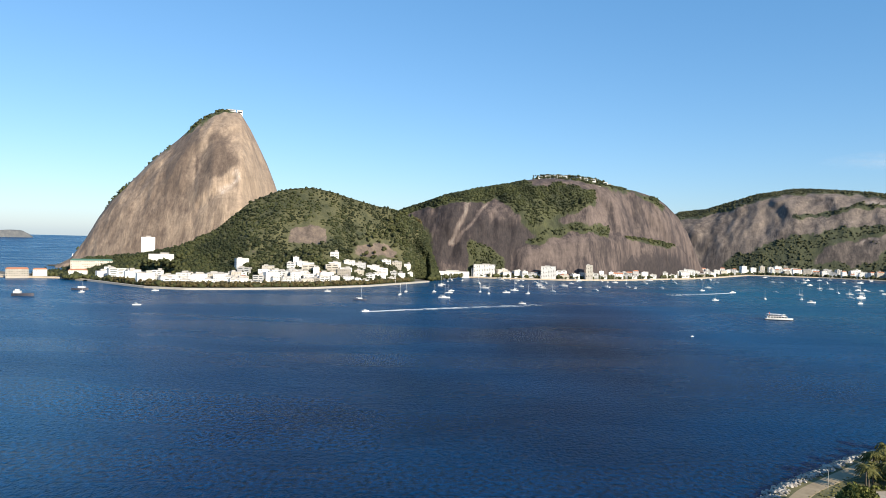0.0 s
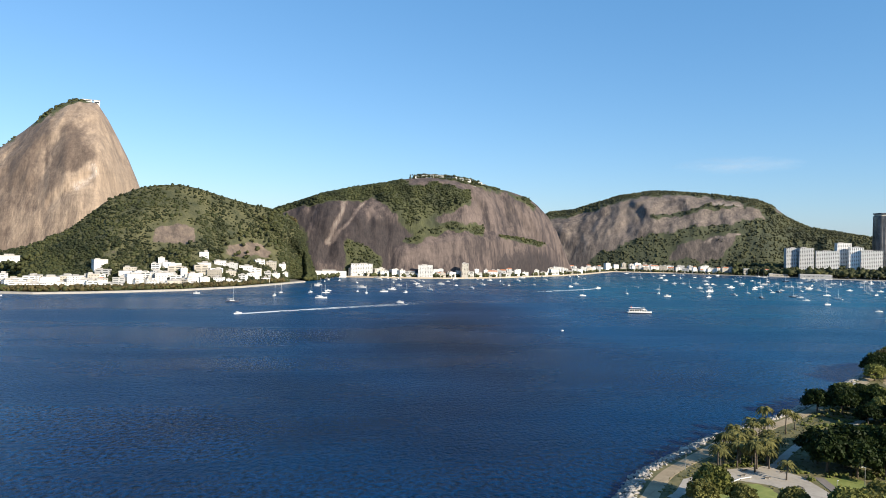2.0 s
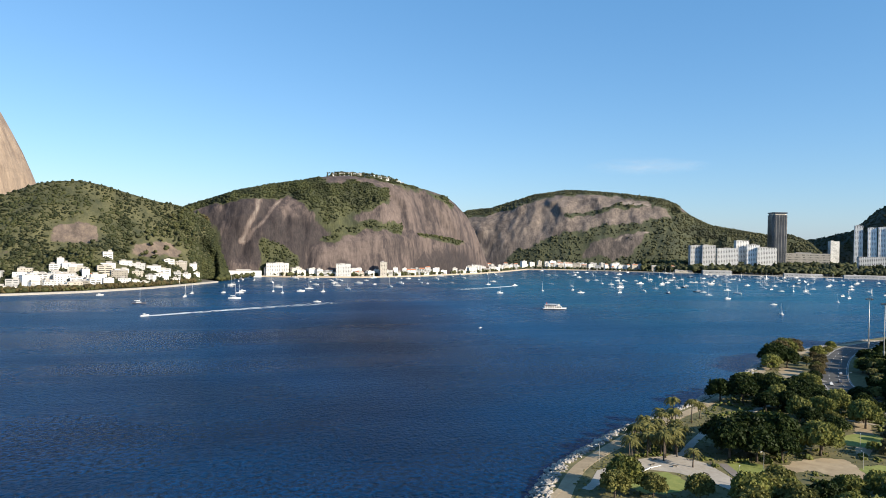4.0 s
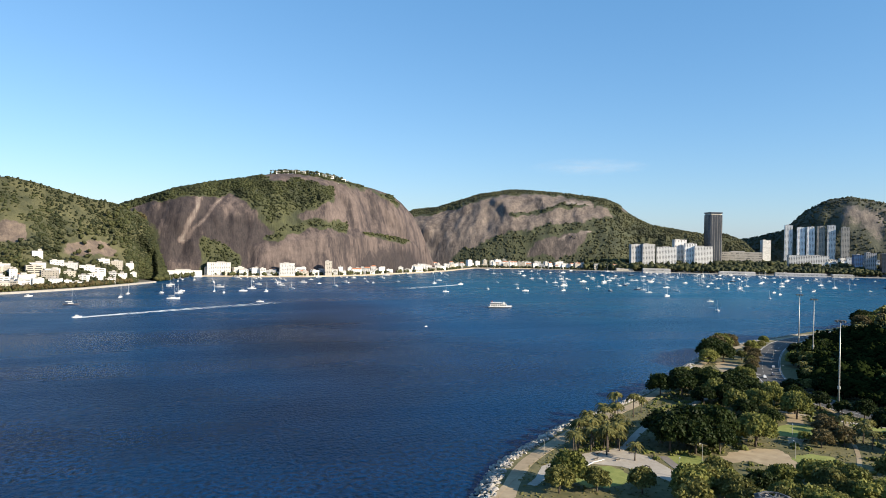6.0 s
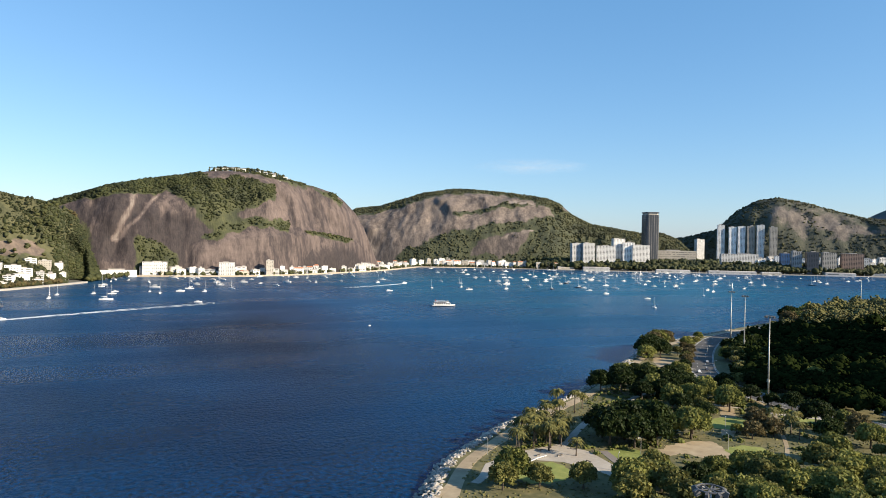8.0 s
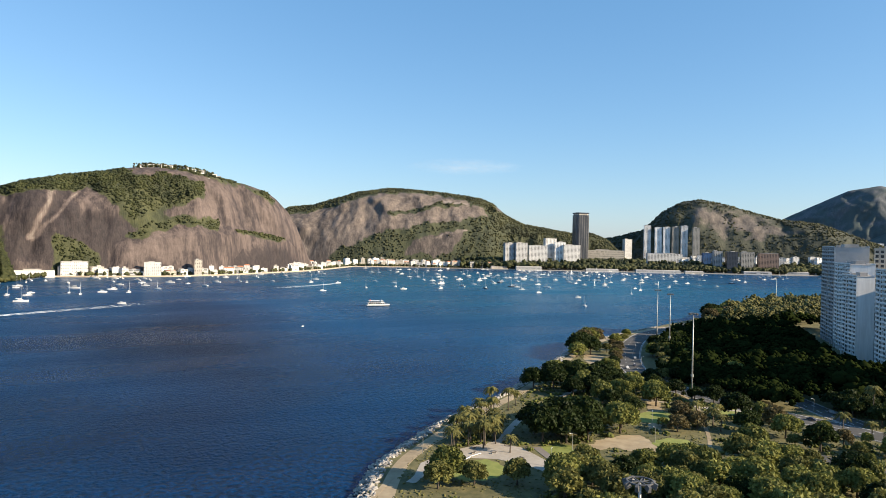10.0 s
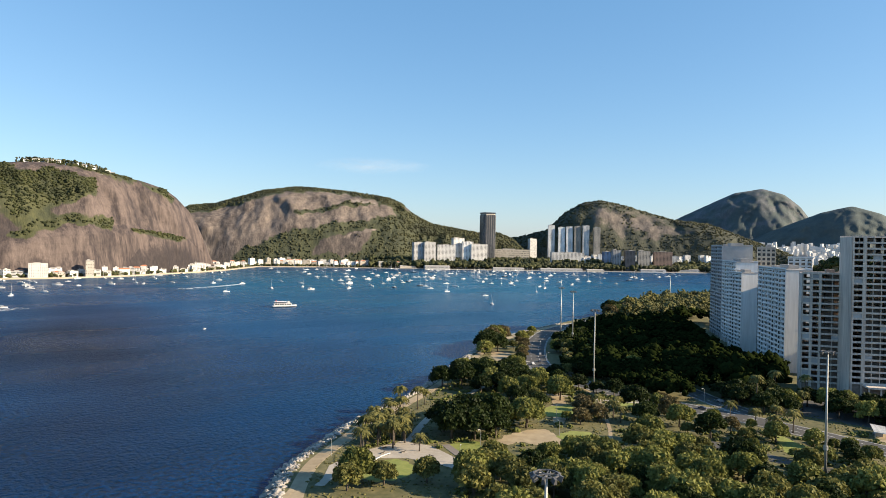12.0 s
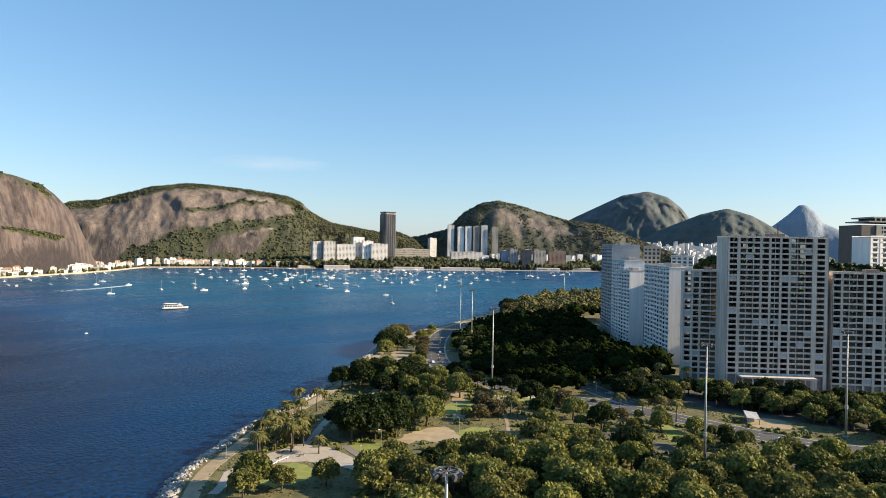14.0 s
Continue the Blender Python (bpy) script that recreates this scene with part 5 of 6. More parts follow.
FLEET = [sailboat(11 * BIG, HULLWHITE, False, "white moored sailing yacht with a bare mast"), sailboat(9 * BIG, HULLWHITE, False, "small white moored sailing yacht with a bare mast"),
         sailboat(13 * BIG, HULLDARK, False, "dark-hulled moored sailing yacht with a bare mast"), motorboat(10 * BIG, HULLWHITE, "white moored motor cruiser"),
         motorboat(7.5 * BIG, HULLWHITE, "small white moored motorboat"), sailboat(9 * BIG, HULLWHITE, True, "small sailing boat under white sail"), motorboat(17, HULLWHITE, "large white motor yacht"), sailboat(17, HULLWHITE, False, "large white moored sailing yacht")]
for k, b in enumerate(FLEET):
    x, y = polar(31 + 2.2 * k, 1900 + 40 * k)
    b.matrix_basis = pose(x, y, 0, 0, 0, 160 + 9 * k)
for kind, x, y, turn in ((4, -355, 795, 15), (1, -495, 944, 80), (4, -420, 1003, 20), (4, -181, 1074, 10), (2, -114, 936, 0), (0, -66, 1041, 80), (1, -60, 1103, 70), (7, 0, 1009, -8), (1, -15, 1118, 60), (4, 13, 1154, 10), (1, 61, 1144, 80), (0, 73, 1110, 85), (3, 104, 1146, 0), (0, 139, 1132, 60),
                         (4, 107, 945, -15), (1, 432, 1096, 0), (0, 537, 1150, 75), (3, 586, 1098, -10), (3, 665, 1100, 20), (2, 754, 1081, 80), (0, 777, 952, 10), (5, 669, 721, 70), (5, 929, 879, 60), (4, 774, 848, -20), (0, 905, 1320, 0), (6, 747, 1233, 0), (0, 604, 1161, 50),
                         (5, 1150, 1010, 40), (4, -91, 789, 35), (3, 543, 1294, 10), (0, 500, 1330, 30)):
    copy_thing(FLEET[kind], pose(x, y, 0, 0, 0, turn))
dinghy = copy_thing(FLEET[4], pose(230, 641, 0, 0, 0, 30))
dinghy.scale = (0.45, 0.45, 0.45)
made = 0
while made < 222:
    az = float(RNG.choice([RNG.normal(39, 7), RNG.uniform(20, 58), RNG.normal(46, 6)]))
    if not 17 < az < 60:
        continue
    near = float(np.interp(az, [17, 24, 32, 40, 48, 54, 60], [1500, 1450, 1350, 1250, 1350, 1700, 2100]))
    d = near + (coast(az) - 30 - near) * RNG.random() ** 0.75
    x, y = polar(az, d)
    kind = int(RNG.choice([0, 0, 0, 1, 1, 1, 2, 3, 3, 4, 4, 4, 6]))
    copy_thing(FLEET[kind], pose(x, y, 0, 0, 0, float(RNG.normal(150, 35))))
    made += 1
for k in range(46):
    az = RNG.uniform(-1, 19)
    d = coast(az) - 25 - 380 * RNG.random() ** 1.4
    x, y = polar(az, d)
    copy_thing(FLEET[int(RNG.choice([0, 1, 1, 0, 4, 4, 3, 6]))], pose(x, y, 0, 0, 0, float(RNG.normal(120, 40))))
for x, y in ((-1210, 2260), (-1260, 2420), (-1140, 2380)):
    copy_thing(FLEET[5], pose(x, y, 0, 0, 0, 70))


def wake(points, w0, w1, name_label):
    """Foam left on the water: uneven flecks that thin out away from the boat."""
    g = Geo()
    total = len(points) - 1
    for k in range(520):
        f = RNG.random() ** 1.9
        i = min(int(f * total), total - 1)
        u = f * total - i
        p = Vector(points[i]).lerp(Vector(points[i + 1]), u)
        d = (Vector(points[i + 1]) - Vector(points[i])).normalized()
        half = w0 + (w1 - w0) * f
        side = float(RNG.choice([-1, 1])) * half * RNG.uniform(0.35, 1.0) if f > 0.12 else half * RNG.uniform(-1, 1)
        c = p + Vector((-d.y, d.x)) * side
        s = RNG.uniform(0.5, 1.9) * (1.4 - f)
        g.box(c.x, c.y, 0.02, s * 4.0, s, RNG.uniform(0.04, 0.2), math.atan2(d.y, d.x) + RNG.uniform(-0.2, 0.2))
    tagged(part("wake", g, FOAM), name_label, "wake", "", "stuff")


wake([(-91, 789), (-50, 818), (10, 858), (75, 898), (130, 935)], 3, 9, "white foamy wake behind a motorboat")
wake([(543, 1294), (505, 1262), (450, 1225), (390, 1192)], 3, 9, "white foamy wake behind a motor cruiser")
wake([(-1060, 2120), (-980, 2110), (-880, 2105)], 2, 5, "white wake on the open sea")

# ---- the park ----


def inside(p, poly):
    x, y = p
    odd = False
    for i in range(len(poly)):
        (ax, ay), (bx, by) = poly[i - 1], poly[i]
        if (ay > y) != (by > y) and x < (bx - ax) * (y - ay) / (by - ay) + ax:
            odd = not odd
    return odd


def near_line(p, line, reach):
    q = Vector(p)
    for a, b in zip(line, line[1:]):
        a, b = Vector(a), Vector(b)
        t = min(max((q - a).dot(b - a) / (b - a).length_squared, 0), 1)
        if (a + (b - a) * t - q).length < reach:
            return True
    return False


def rounded(poly, n=2):
    for _ in range(n):
        poly = [q for i in range(len(poly)) for q in ((poly[i - 1][0] * 0.75 + poly[i][0] * 0.25, poly[i - 1][1] * 0.75 + poly[i][1] * 0.25), (poly[i - 1][0] * 0.25 + poly[i][0] * 0.75, poly[i - 1][1] * 0.25 + poly[i][1] * 0.75))]
    return poly


def ragged(poly, reach=1.3):
    """A rounded outline with an uneven, worn edge."""
    cx, cy = sum(p[0] for p in poly) / len(poly), sum(p[1] for p in poly) / len(poly)
    out = []
    for x, y in rounded(poly, 4):
        k = reach * noise.fractal(Vector((x * 0.25, y * 0.25, 1.0)), 1.0, 2.0, 3)
        d = Vector((x - cx, y - cy)).normalized()
        out.append((x + d.x * k, y + d.y * k))
    return out


def curve(points, n=3):
    for _ in range(n):
        new_points = [points[0]]
        for a, b in zip(points, points[1:]):
            new_points += [(a[0] * 0.75 + b[0] * 0.25, a[1] * 0.75 + b[1] * 0.25), (a[0] * 0.25 + b[0] * 0.75, a[1] * 0.25 + b[1] * 0.75)]
        points = new_points + [points[-1]]
    return points


ROAD = curve([(760, 538), (640, 500), (560, 474), (487, 450), (430, 411), (379, 367), (341, 329), (322, 300), (312, 270), (307, 236), (307, 205), (311, 178), (310, 150), (307, 117), (306, 90), (314, 63), (332, 20), (350, -80)])
ROAD_B = curve([(700, 478), (600, 455), (520, 425), (455, 375), (405, 318), (372, 262), (350, 225), (332, 195), (322, 172)])
PATH_SEA = curve([(84, 192), (104, 213), (130, 236), (152, 250), (175, 266), (214, 290), (262, 324), (300, 352)])
PATH_B = curve([(107, 205), (121, 216), (140, 224), (160, 228), (176, 243), (200, 262), (235, 280), (275, 300), (322, 318)])
PATH_C = curve([(160, 191), (178, 197), (205, 206), (225, 214), (250, 232), (285, 262)])
PATH_D = curve([(205, 150), (225, 180), (246, 196), (270, 220), (290, 236), (305, 262)])
PATH_E = curve([(160, 191), (172, 176), (200, 165), (236, 160), (258, 154)])
PATH_F = curve([(169.5, 217), (166, 206), (163, 195), (158, 184)])
PATH_G = curve([(268, 264), (281, 245), (287, 229), (302, 212)])
LOWER_ROAD = curve([(250, 175), (259, 156), (259, 138), (259, 120), (264, 100), (275, 78)])
RAMP = [(322, 335), (290.5, 300), (300, 289), (309, 303), (320.5, 319)]
PLAZA = [(120, 221), (134, 227), (142, 229), (158, 231), (164, 219), (161, 194), (154, 188), (152, 201), (147, 212), (136, 220), (121, 211), (107, 205)]
LAWNS = [[(122, 210), (142, 217), (146, 206), (139, 196), (129, 195), (122, 199)], [(166, 216), (178, 217), (186, 212), (173, 200), (164, 202)], [(284, 224), (303, 223), (304, 210), (294, 205), (280, 212)],
         [(298, 149), (280, 120), (267, 116), (266, 129), (286, 142)], [(293, 83), (300, 83), (299, 73), (286, 70), (284, 78)], [(214, 203), (233, 200), (228, 186), (212, 184)], [(232, 226), (250, 240), (266, 232), (252, 214)], [(296, 336), (318, 352), (326, 342), (306, 326)], [(340, 340), (372, 368), (380, 360), (352, 330)]]
EARTH = [[(166, 198), (185, 206.5), (196, 212.5), (212, 214.5), (221, 209), (214, 196), (214, 184), (206, 179), (200, 187), (199, 197), (195, 205), (180, 198), (170, 194)], [(228, 214), (250, 232), (280, 262), (285, 258), (256, 228), (232, 210)], [(320, 113), (322, 119), (341, 121), (343, 104), (325, 101)], [(318, 343), (350, 386), (364, 380), (336, 338)], [(280, 332), (310, 363), (330, 349), (320, 332), (308, 320)]]
sand_strip = [p for p in PARK_COAST if p[0] > 60 and p[0] < 560]
setting("path_shore", ribbon(curve([(x + 4, y - 5.5) for x, y in sand_strip], 2), 2.6, 2.9, 3.03), DIRT, "trodden earth strip behind the breakwater", "path")
for k, p in enumerate(EARTH):
    setting("earth_patch", Geo().prism(ragged(p, 2.2), 2.9, 3.045), DIRT, "bare trodden earth in the park", "ground")
setting("pavement", Geo().prism([(338, 172), (372, 172), (398, 152), (430, 110), (452, 74), (440, 40), (350, 50), (345, 100)], 2.9, 3.04), ASPHALT, "dark asphalt forecourt below the flats", "pavement")
for p in LAWNS:
    setting("lawn", Geo().prism(ragged(p, 1.6), 2.9, 3.06), LAWN, "bright mown lawn in the park", "lawn")
setting("pavement", Geo().prism(PLAZA, 2.9, 3.1), PAVING, "pale paved plaza among palms", "plaza")
for line, half, k in ((PATH_SEA, 0.9, 2), (PATH_B, 1.6, 1), (PATH_D, 0.8, 3), (PATH_E, 1.8, 4), (PATH_G, 1.4, 5)):
    setting("path", ribbon(line, half, 2.9, 3.07 + 0.006 * k), DIRT if k in (2, 3, 4) else PAVING, "pale footpath through the park", "path")
setting("path", ribbon(PATH_F, 1.7, 2.9, 3.125), TARMAC, "worn grey tarmac path beside the plaza", "path")
setting("road", ribbon(LOWER_ROAD, 4.2, 2.9, 3.11), ASPHALT, "narrow asphalt lane between the trees", "road")
setting("pavement", Geo().prism(RAMP, 2.9, 3.12), PAVING, "pale concrete apron above the underpass", "pavement")
for line, half, k in ((ROAD, 8.0, 0), (ROAD_B, 6.5, 1)):
    setting("pavement", ribbon(line, half + 0.5, 2.9, 3.16 + 0.01 * k), KERB, "concrete kerb strip along the road", "kerb")
    setting("road", ribbon(line, half, 2.9, 3.185 + 0.01 * k), ASPHALT, "grey asphalt dual road through the park", "road")
    g = Geo()
    acc = 0.0
    for a, b in zip(line, line[1:]):
        d = Vector(b) - Vector(a)
        acc += d.length
        if acc > 9:
            acc = 0.0
            for off in (-half / 3, half / 3):
                n = Vector((-d.y, d.x)).normalized() * off
                g.box(a[0] + n.x, a[1] + n.y, 3.18 + 0.01 * k, 4.0, 0.22, 0.03, math.atan2(d.y, d.x))
    for off in (-half + 0.5, half - 0.5):
        for a, b in zip(line, line[1:]):
            d = Vector(b) - Vector(a)
            n = Vector((-d.y, d.x)).normalized() * off
            g.box((a[0] + b[0]) / 2 + n.x, (a[1] + b[1]) / 2 + n.y, 3.18 + 0.01 * k, d.length, 0.18, 0.03, math.atan2(d.y, d.x))
    setting("road_marking", g, MARKING, "white lane marks on the road", "road marking")
# a low walled terrace by the water
b = thing("terrace_wall", "pale curved concrete terrace wall above the shore", "wall", "", pose(300, 346, 3))
part("wall", Geo().prism([(-19, -13), (9, 15), (11, 13), (-17, -15)], -1, 2.6), KERB, b)
part("step", Geo().prism([(24, 2), (36, -14), (38, -12), (26, 4)], 0, 0.9), KERB, b)
part("step", Geo().prism([(28, 4), (40, -12), (42, -10), (30, 6)], 0, 0.45), KERB, b)
b = thing("underpass", "low concrete walls beside a black strip painted as slot shade", "underpass", "", pose(304.5, 306, 3.13, 0, 0, 58))
part("wall", Geo().box(0, -1.6, 0, 26, 0.5, 0.9), KERB, b)
part("wall", Geo().box(0, 1.6, 0, 26, 0.5, 0.9), KERB, b)
# no opening here: a flat black sheet stands in for the shaded depth
part("floor", Geo().box(0, 0, 0, 26, 2.6, 0.04), SLOT_SHADE, b)


def log_bench(length, label, mat):
    t = thing("bench", label, "bench", "plaza benches")
    part("seat", Geo().box(0, 0, 0.38, length, 0.5, 0.14), mat, t)
    for x in (-length * 0.36, length * 0.36):
        part("leg", Geo().box(x, 0, -0.05, 0.3, 0.42, 0.43), KERB, t)
    return t


white_bench = log_bench(6.0, "long white concrete bench on the lawn", NEARWHITE)
white_bench.matrix_basis = pose(136.3, 216.2, 3.08, 0, 0, 28)
copy_thing(white_bench, pose(142.0, 218.6, 3.12, 0, 0, 14))
dark_bench = log_bench(2.6, "dark wooden bench on the pale plaza", BARK)
dark_bench.matrix_basis = pose(143, 221.5, 3.1, 0, 0, 20)
for x, y, turn in ((150, 218, 10), (155.5, 208, 95), (139, 225, 30), (147, 226.5, 15), (160, 223, 130), (164.5, 217, 60)):
    copy_thing(dark_bench, pose(x, y, 3.1, 0, 0, turn))
# a white canopy beside the road
b = thing("kiosk", "white sloping canopy kiosk beside the road", "kiosk", "", pose(331, 119, 3, 0, 0, 25) @ Matrix.Diagonal((1.45, 1.3, 0.8, 1)))
part("roof", Geo().add([(-5, -2.2, 2.9), (5, -2.2, 3.0), (5, 2.2, 3.7), (-5, 2.2, 3.4), (-5, -2.2, 3.1), (5, -2.2, 3.2), (5, 2.2, 3.9), (-5, 2.2, 3.6)], [(3, 2, 1, 0), (4, 5, 6, 7), (0, 1, 5, 4), (1, 2, 6, 5), (2, 3, 7, 6), (3, 0, 4, 7)]), HULLWHITE, b)
for x, y, h in ((-4.6, -1.9, 2.95), (4.6, -1.9, 3.05), (4.6, 1.9, 3.65), (-4.6, 1.9, 3.35), (0, 1.9, 3.5)):
    part("post", Geo().box(x, y, 0, 0.25, 0.25, h), GALV, b)
part("counter", Geo().box(1, 0.4, 0, 5, 2.2, 2.2), GREYWALL, b)
for k in range(9):
    part("roof_rib", Geo().add([(-4.8 + k * 1.2 + d, y, z) for d in (-0.12, 0.12) for y, z in ((-2.3, 3.12 + k * 0.012), (2.3, 3.62 + k * 0.038), (2.3, 3.74 + k * 0.038), (-2.3, 3.24 + k * 0.012))], [(0, 1, 2, 3), (7, 6, 5, 4), (0, 4, 5, 1), (1, 5, 6, 2), (2, 6, 7, 3), (3, 7, 4, 0)]), GREYWALL, b)

# trees


def tree_kind(seed, mat, height, radius, lobes, leaves, label, leaf=0.55):
    """A tapered trunk with limbs, and a crown of lobes hung with leaf sprays."""
    rng = np.random.default_rng(seed)
    t = thing("evergreen_tree" if mat is LEAF_DARK else "tree", label, "tree", "park trees")
    g = Geo().tube([(0, 0, -0.3), (0.1, 0, height * 0.2), (0.25, 0.1, height * 0.42), (0.2, 0.2, height * 0.7)], [radius * 0.075, radius * 0.055, radius * 0.045, radius * 0.02], 7)
    centres = []
    for k in range(lobes):
        a = k * 2.4 + rng.uniform(-0.4, 0.4)
        q = math.sqrt((k + 0.5) / lobes)
        r = radius * 0.78 * q
        z = height * (0.84 - 0.36 * q * q * q) + rng.uniform(-0.06, 0.06) * height - (rng.random() < 0.35) * q * height * rng.uniform(0.05, 0.25)
        centres.append((r * math.cos(a), r * math.sin(a), z, radius * rng.uniform(0.15, 0.30)))
        if k % 5 == 0:
            g.tube([(0.2, 0.1, height * 0.38), (r * math.cos(a) * 0.6, r * math.sin(a) * 0.6, z * 0.8), (r * math.cos(a), r * math.sin(a), z)], [radius * 0.03, radius * 0.02, radius * 0.008], 5)
    part("trunk", g, BARK, t, "", True)
    c = np.array(centres)
    keep = RNG.bit_generator.state
    core = clumps(c[:, :3], c[:, 3] * 0.66, 0.8, 0.3)
    RNG.bit_generator.state = keep
    for k in range(leaves):
        cx, cy, cz, cr = centres[int(rng.integers(lobes))]
        d = rng.standard_normal(3)
        d /= np.linalg.norm(d)
        if d[2] < -0.5:
            d[2] = -d[2]
        p = np.array((cx, cy, cz)) + d * np.array((1, 1, 0.85)) * cr * rng.uniform(0.7, 1.3)
        u = np.cross(d, rng.standard_normal(3))
        u /= np.linalg.norm(u)
        v = np.cross(rng.standard_normal(3), u)
        v /= np.linalg.norm(v) + 1e-6
        s = leaf * rng.uniform(0.7, 1.8)
        core.add([p - u * s * 0.7 - v * s * 0.4, p + u * s * 0.7 - v * s * 0.4 + d * 0.15, p + v * s * 0.9], [(0, 1, 2)])
    part("crown", core, mat, t)
    return t


def palm_kind(seed, height, label, spread=4.3):
    rng = np.random.default_rng(seed)
    t = thing("palm_tree", label, "palm tree", "park palms")
    part("trunk", Geo().tube([(0, 0, -0.3), (0.12, 0, height * 0.3), (0.2, 0.1, height * 0.7), (0.2, 0.1, height)], [0.34, 0.24, 0.2, 0.17], 8), BARK, t, "", True)
    g = Geo()
    for k in range(36):
        a, lift = k * 2.4 + rng.uniform(-0.2, 0.2), rng.uniform(-0.7, 1.2)
        L = spread * rng.uniform(0.85, 1.1)
        ca, sa = math.cos(a), math.sin(a)
        prev = None
        for i in range(9):
            f = i / 8
            r = L * f * (1 - 0.15 * f)
            z = height + L * (lift * f * 0.75 - (0.55 + 0.35 * lift) * f * f * 1.15)
            w = 0.5 * math.sin(math.pi * (0.12 + 0.86 * f)) * spread / 3.4
            here = (0.2 + ca * r, 0.1 + sa * r, z)
            if prev:
                for s in (-1, 1):
                    g.add([prev, here, (here[0] - sa * s * w + ca * 0.25, here[1] + ca * s * w + sa * 0.25, here[2] - w * 0.55), (prev[0] - sa * s * w * 0.9 + ca * 0.3, prev[1] + ca * s * w * 0.9 + sa * 0.3, prev[2] - w * 0.5)], [(0, 1, 2, 3)])
            prev = here
    part("frond_crown", g, PALM, t, "arching green fronds")
    return t


KINDS = [tree_kind(1, LEAF, 9.6, 6.0, 56, 4300, "broad leafy green park tree", 0.5), tree_kind(2, LEAF_OLIVE, 8.6, 5.2, 46, 3800, "round olive green park tree", 0.48),
         tree_kind(3, LEAF_DARK, 11.0, 6.6, 60, 4300, "dense dark green park tree", 0.52), tree_kind(4, LEAF_DARK, 9.6, 5.6, 50, 3800, "dark green spreading park tree", 0.5),
         tree_kind(5, LEAF_DRY, 9.0, 5.6, 40, 2600, "brownish sparse park tree", 0.42), tree_kind(6, LEAF, 5.5, 3.2, 26, 1800, "small bright green park tree", 0.38)]
PALMS = [palm_kind(1, 9.4, "tall park palm with arching fronds", 4.1), palm_kind(2, 7.4, "park palm with drooping fronds", 3.8), palm_kind(3, 14.0, "very tall royal palm beside the flats", 4.8)]
planted = []
first = set()


def plant(stock, index, x, y, size=1.0):
    """Sets a tree; the first of each kind is the original itself."""
    m = pose(x, y, 3.0, 0, 0, float(RNG.uniform(0, 360)))
    ob = stock[index]
    key = (id(stock), index)
    if key in first:
        ob = copy_thing(ob, m)
    else:
        first.add(key)
        ob.matrix_basis = m
    ob.scale = (size, size, size * float(RNG.uniform(0.88, 1.12)))
    planted.append((x, y, size))


BLOCKED = [PLAZA, RAMP] + LAWNS + EARTH
TRACKS = [(ROAD, 10.5), (LOWER_ROAD, 6.0), (PATH_F, 3), (PATH_G, 2.5), (ROAD_B, 9), (PATH_SEA, 4), (PATH_C, 3.6), (PATH_D, 3), (PATH_B, 3)]
HOUSES = [[(395, 165), (433, 90), (455, 105), (420, 190)], [(405, 190), (405, 155), (435, 155), (435, 190)], [(425, 108), (445, 60), (470, 70), (450, 118)], [(503, 262), (448, 210), (460, 195), (515, 245)], [(535, 303), (507, 274), (518, 262), (546, 290)], [(580, 332), (530, 292), (545, 275), (590, 315)], [(628, 370), (578, 330), (600, 300), (645, 340)], [(320, 110), (348, 116), (346, 132), (318, 126)]]


def free(x, y, gap, margin=0.0):
    if any(inside((x, y), b) for b in BLOCKED + HOUSES):
        return False
    if any(near_line((x, y), line, r + margin) for line, r in TRACKS):
        return False
    return all(math.hypot(x - a, y - b) > gap * (0.5 + 0.5 * s) for a, b, s in planted)


# single trees that stand out
for index, x, y, size in ((1, 137, 187, 0.75), (0, 118, 200, 0.9), (1, 112, 196, 0.8), (1, 124, 193, 0.75), (2, 176, 221, 1.0), (3, 184, 216, 1.1), (2, 188, 226, 1.15), (2, 181, 232, 1.0), (3, 195, 236, 1.0), (2, 199, 222, 1.1), (3, 204, 244, 1.0), (0, 214, 216, 1.15), (0, 221, 222, 0.9), (3, 193, 213, 0.9),
                          (2, 238, 303, 0.9), (2, 246, 296, 1.0), (2, 254, 306, 0.9), (3, 262, 316, 0.95), (2, 268, 300, 0.9), (3, 276, 318, 0.8), (0, 258, 285, 0.9), (3, 246, 280, 0.9), (0, 268, 244, 1.0), (0, 276, 252, 0.9), (4, 250, 214, 0.8), (4, 238, 206, 0.7),
                          (2, 345, 384, 1.1), (4, 352, 390, 1.2), (2, 362, 398, 1.15), (4, 372, 406, 1.3), (0, 382, 412, 1.2), (0, 338, 377, 0.95), (4, 395, 420, 1.2), (4, 405, 427, 1.1), (2, 354, 380, 1.0)):
    plant(KINDS, index, x, y, size * 1.22)
for x, y in ((144, 235), (147, 231), (150, 225), (158, 228), (156, 216), (205, 276), (161, 240), (169, 240), (161, 247), (189, 275), (161, 255), (152, 238), (155, 246), (166, 252), (172, 258), (180, 262), (178, 268), (140, 232), (170, 247), (148, 241), (196, 270), (137, 226), (153, 231), (157, 235), (164, 236), (146, 238), (158, 243), (163, 246), (167, 243), (153, 228), (174, 252), (186, 268), (150, 234), (160, 232)):
    plant(PALMS, int(RNG.integers(2)), x, y, RNG.uniform(0.85, 1.1))
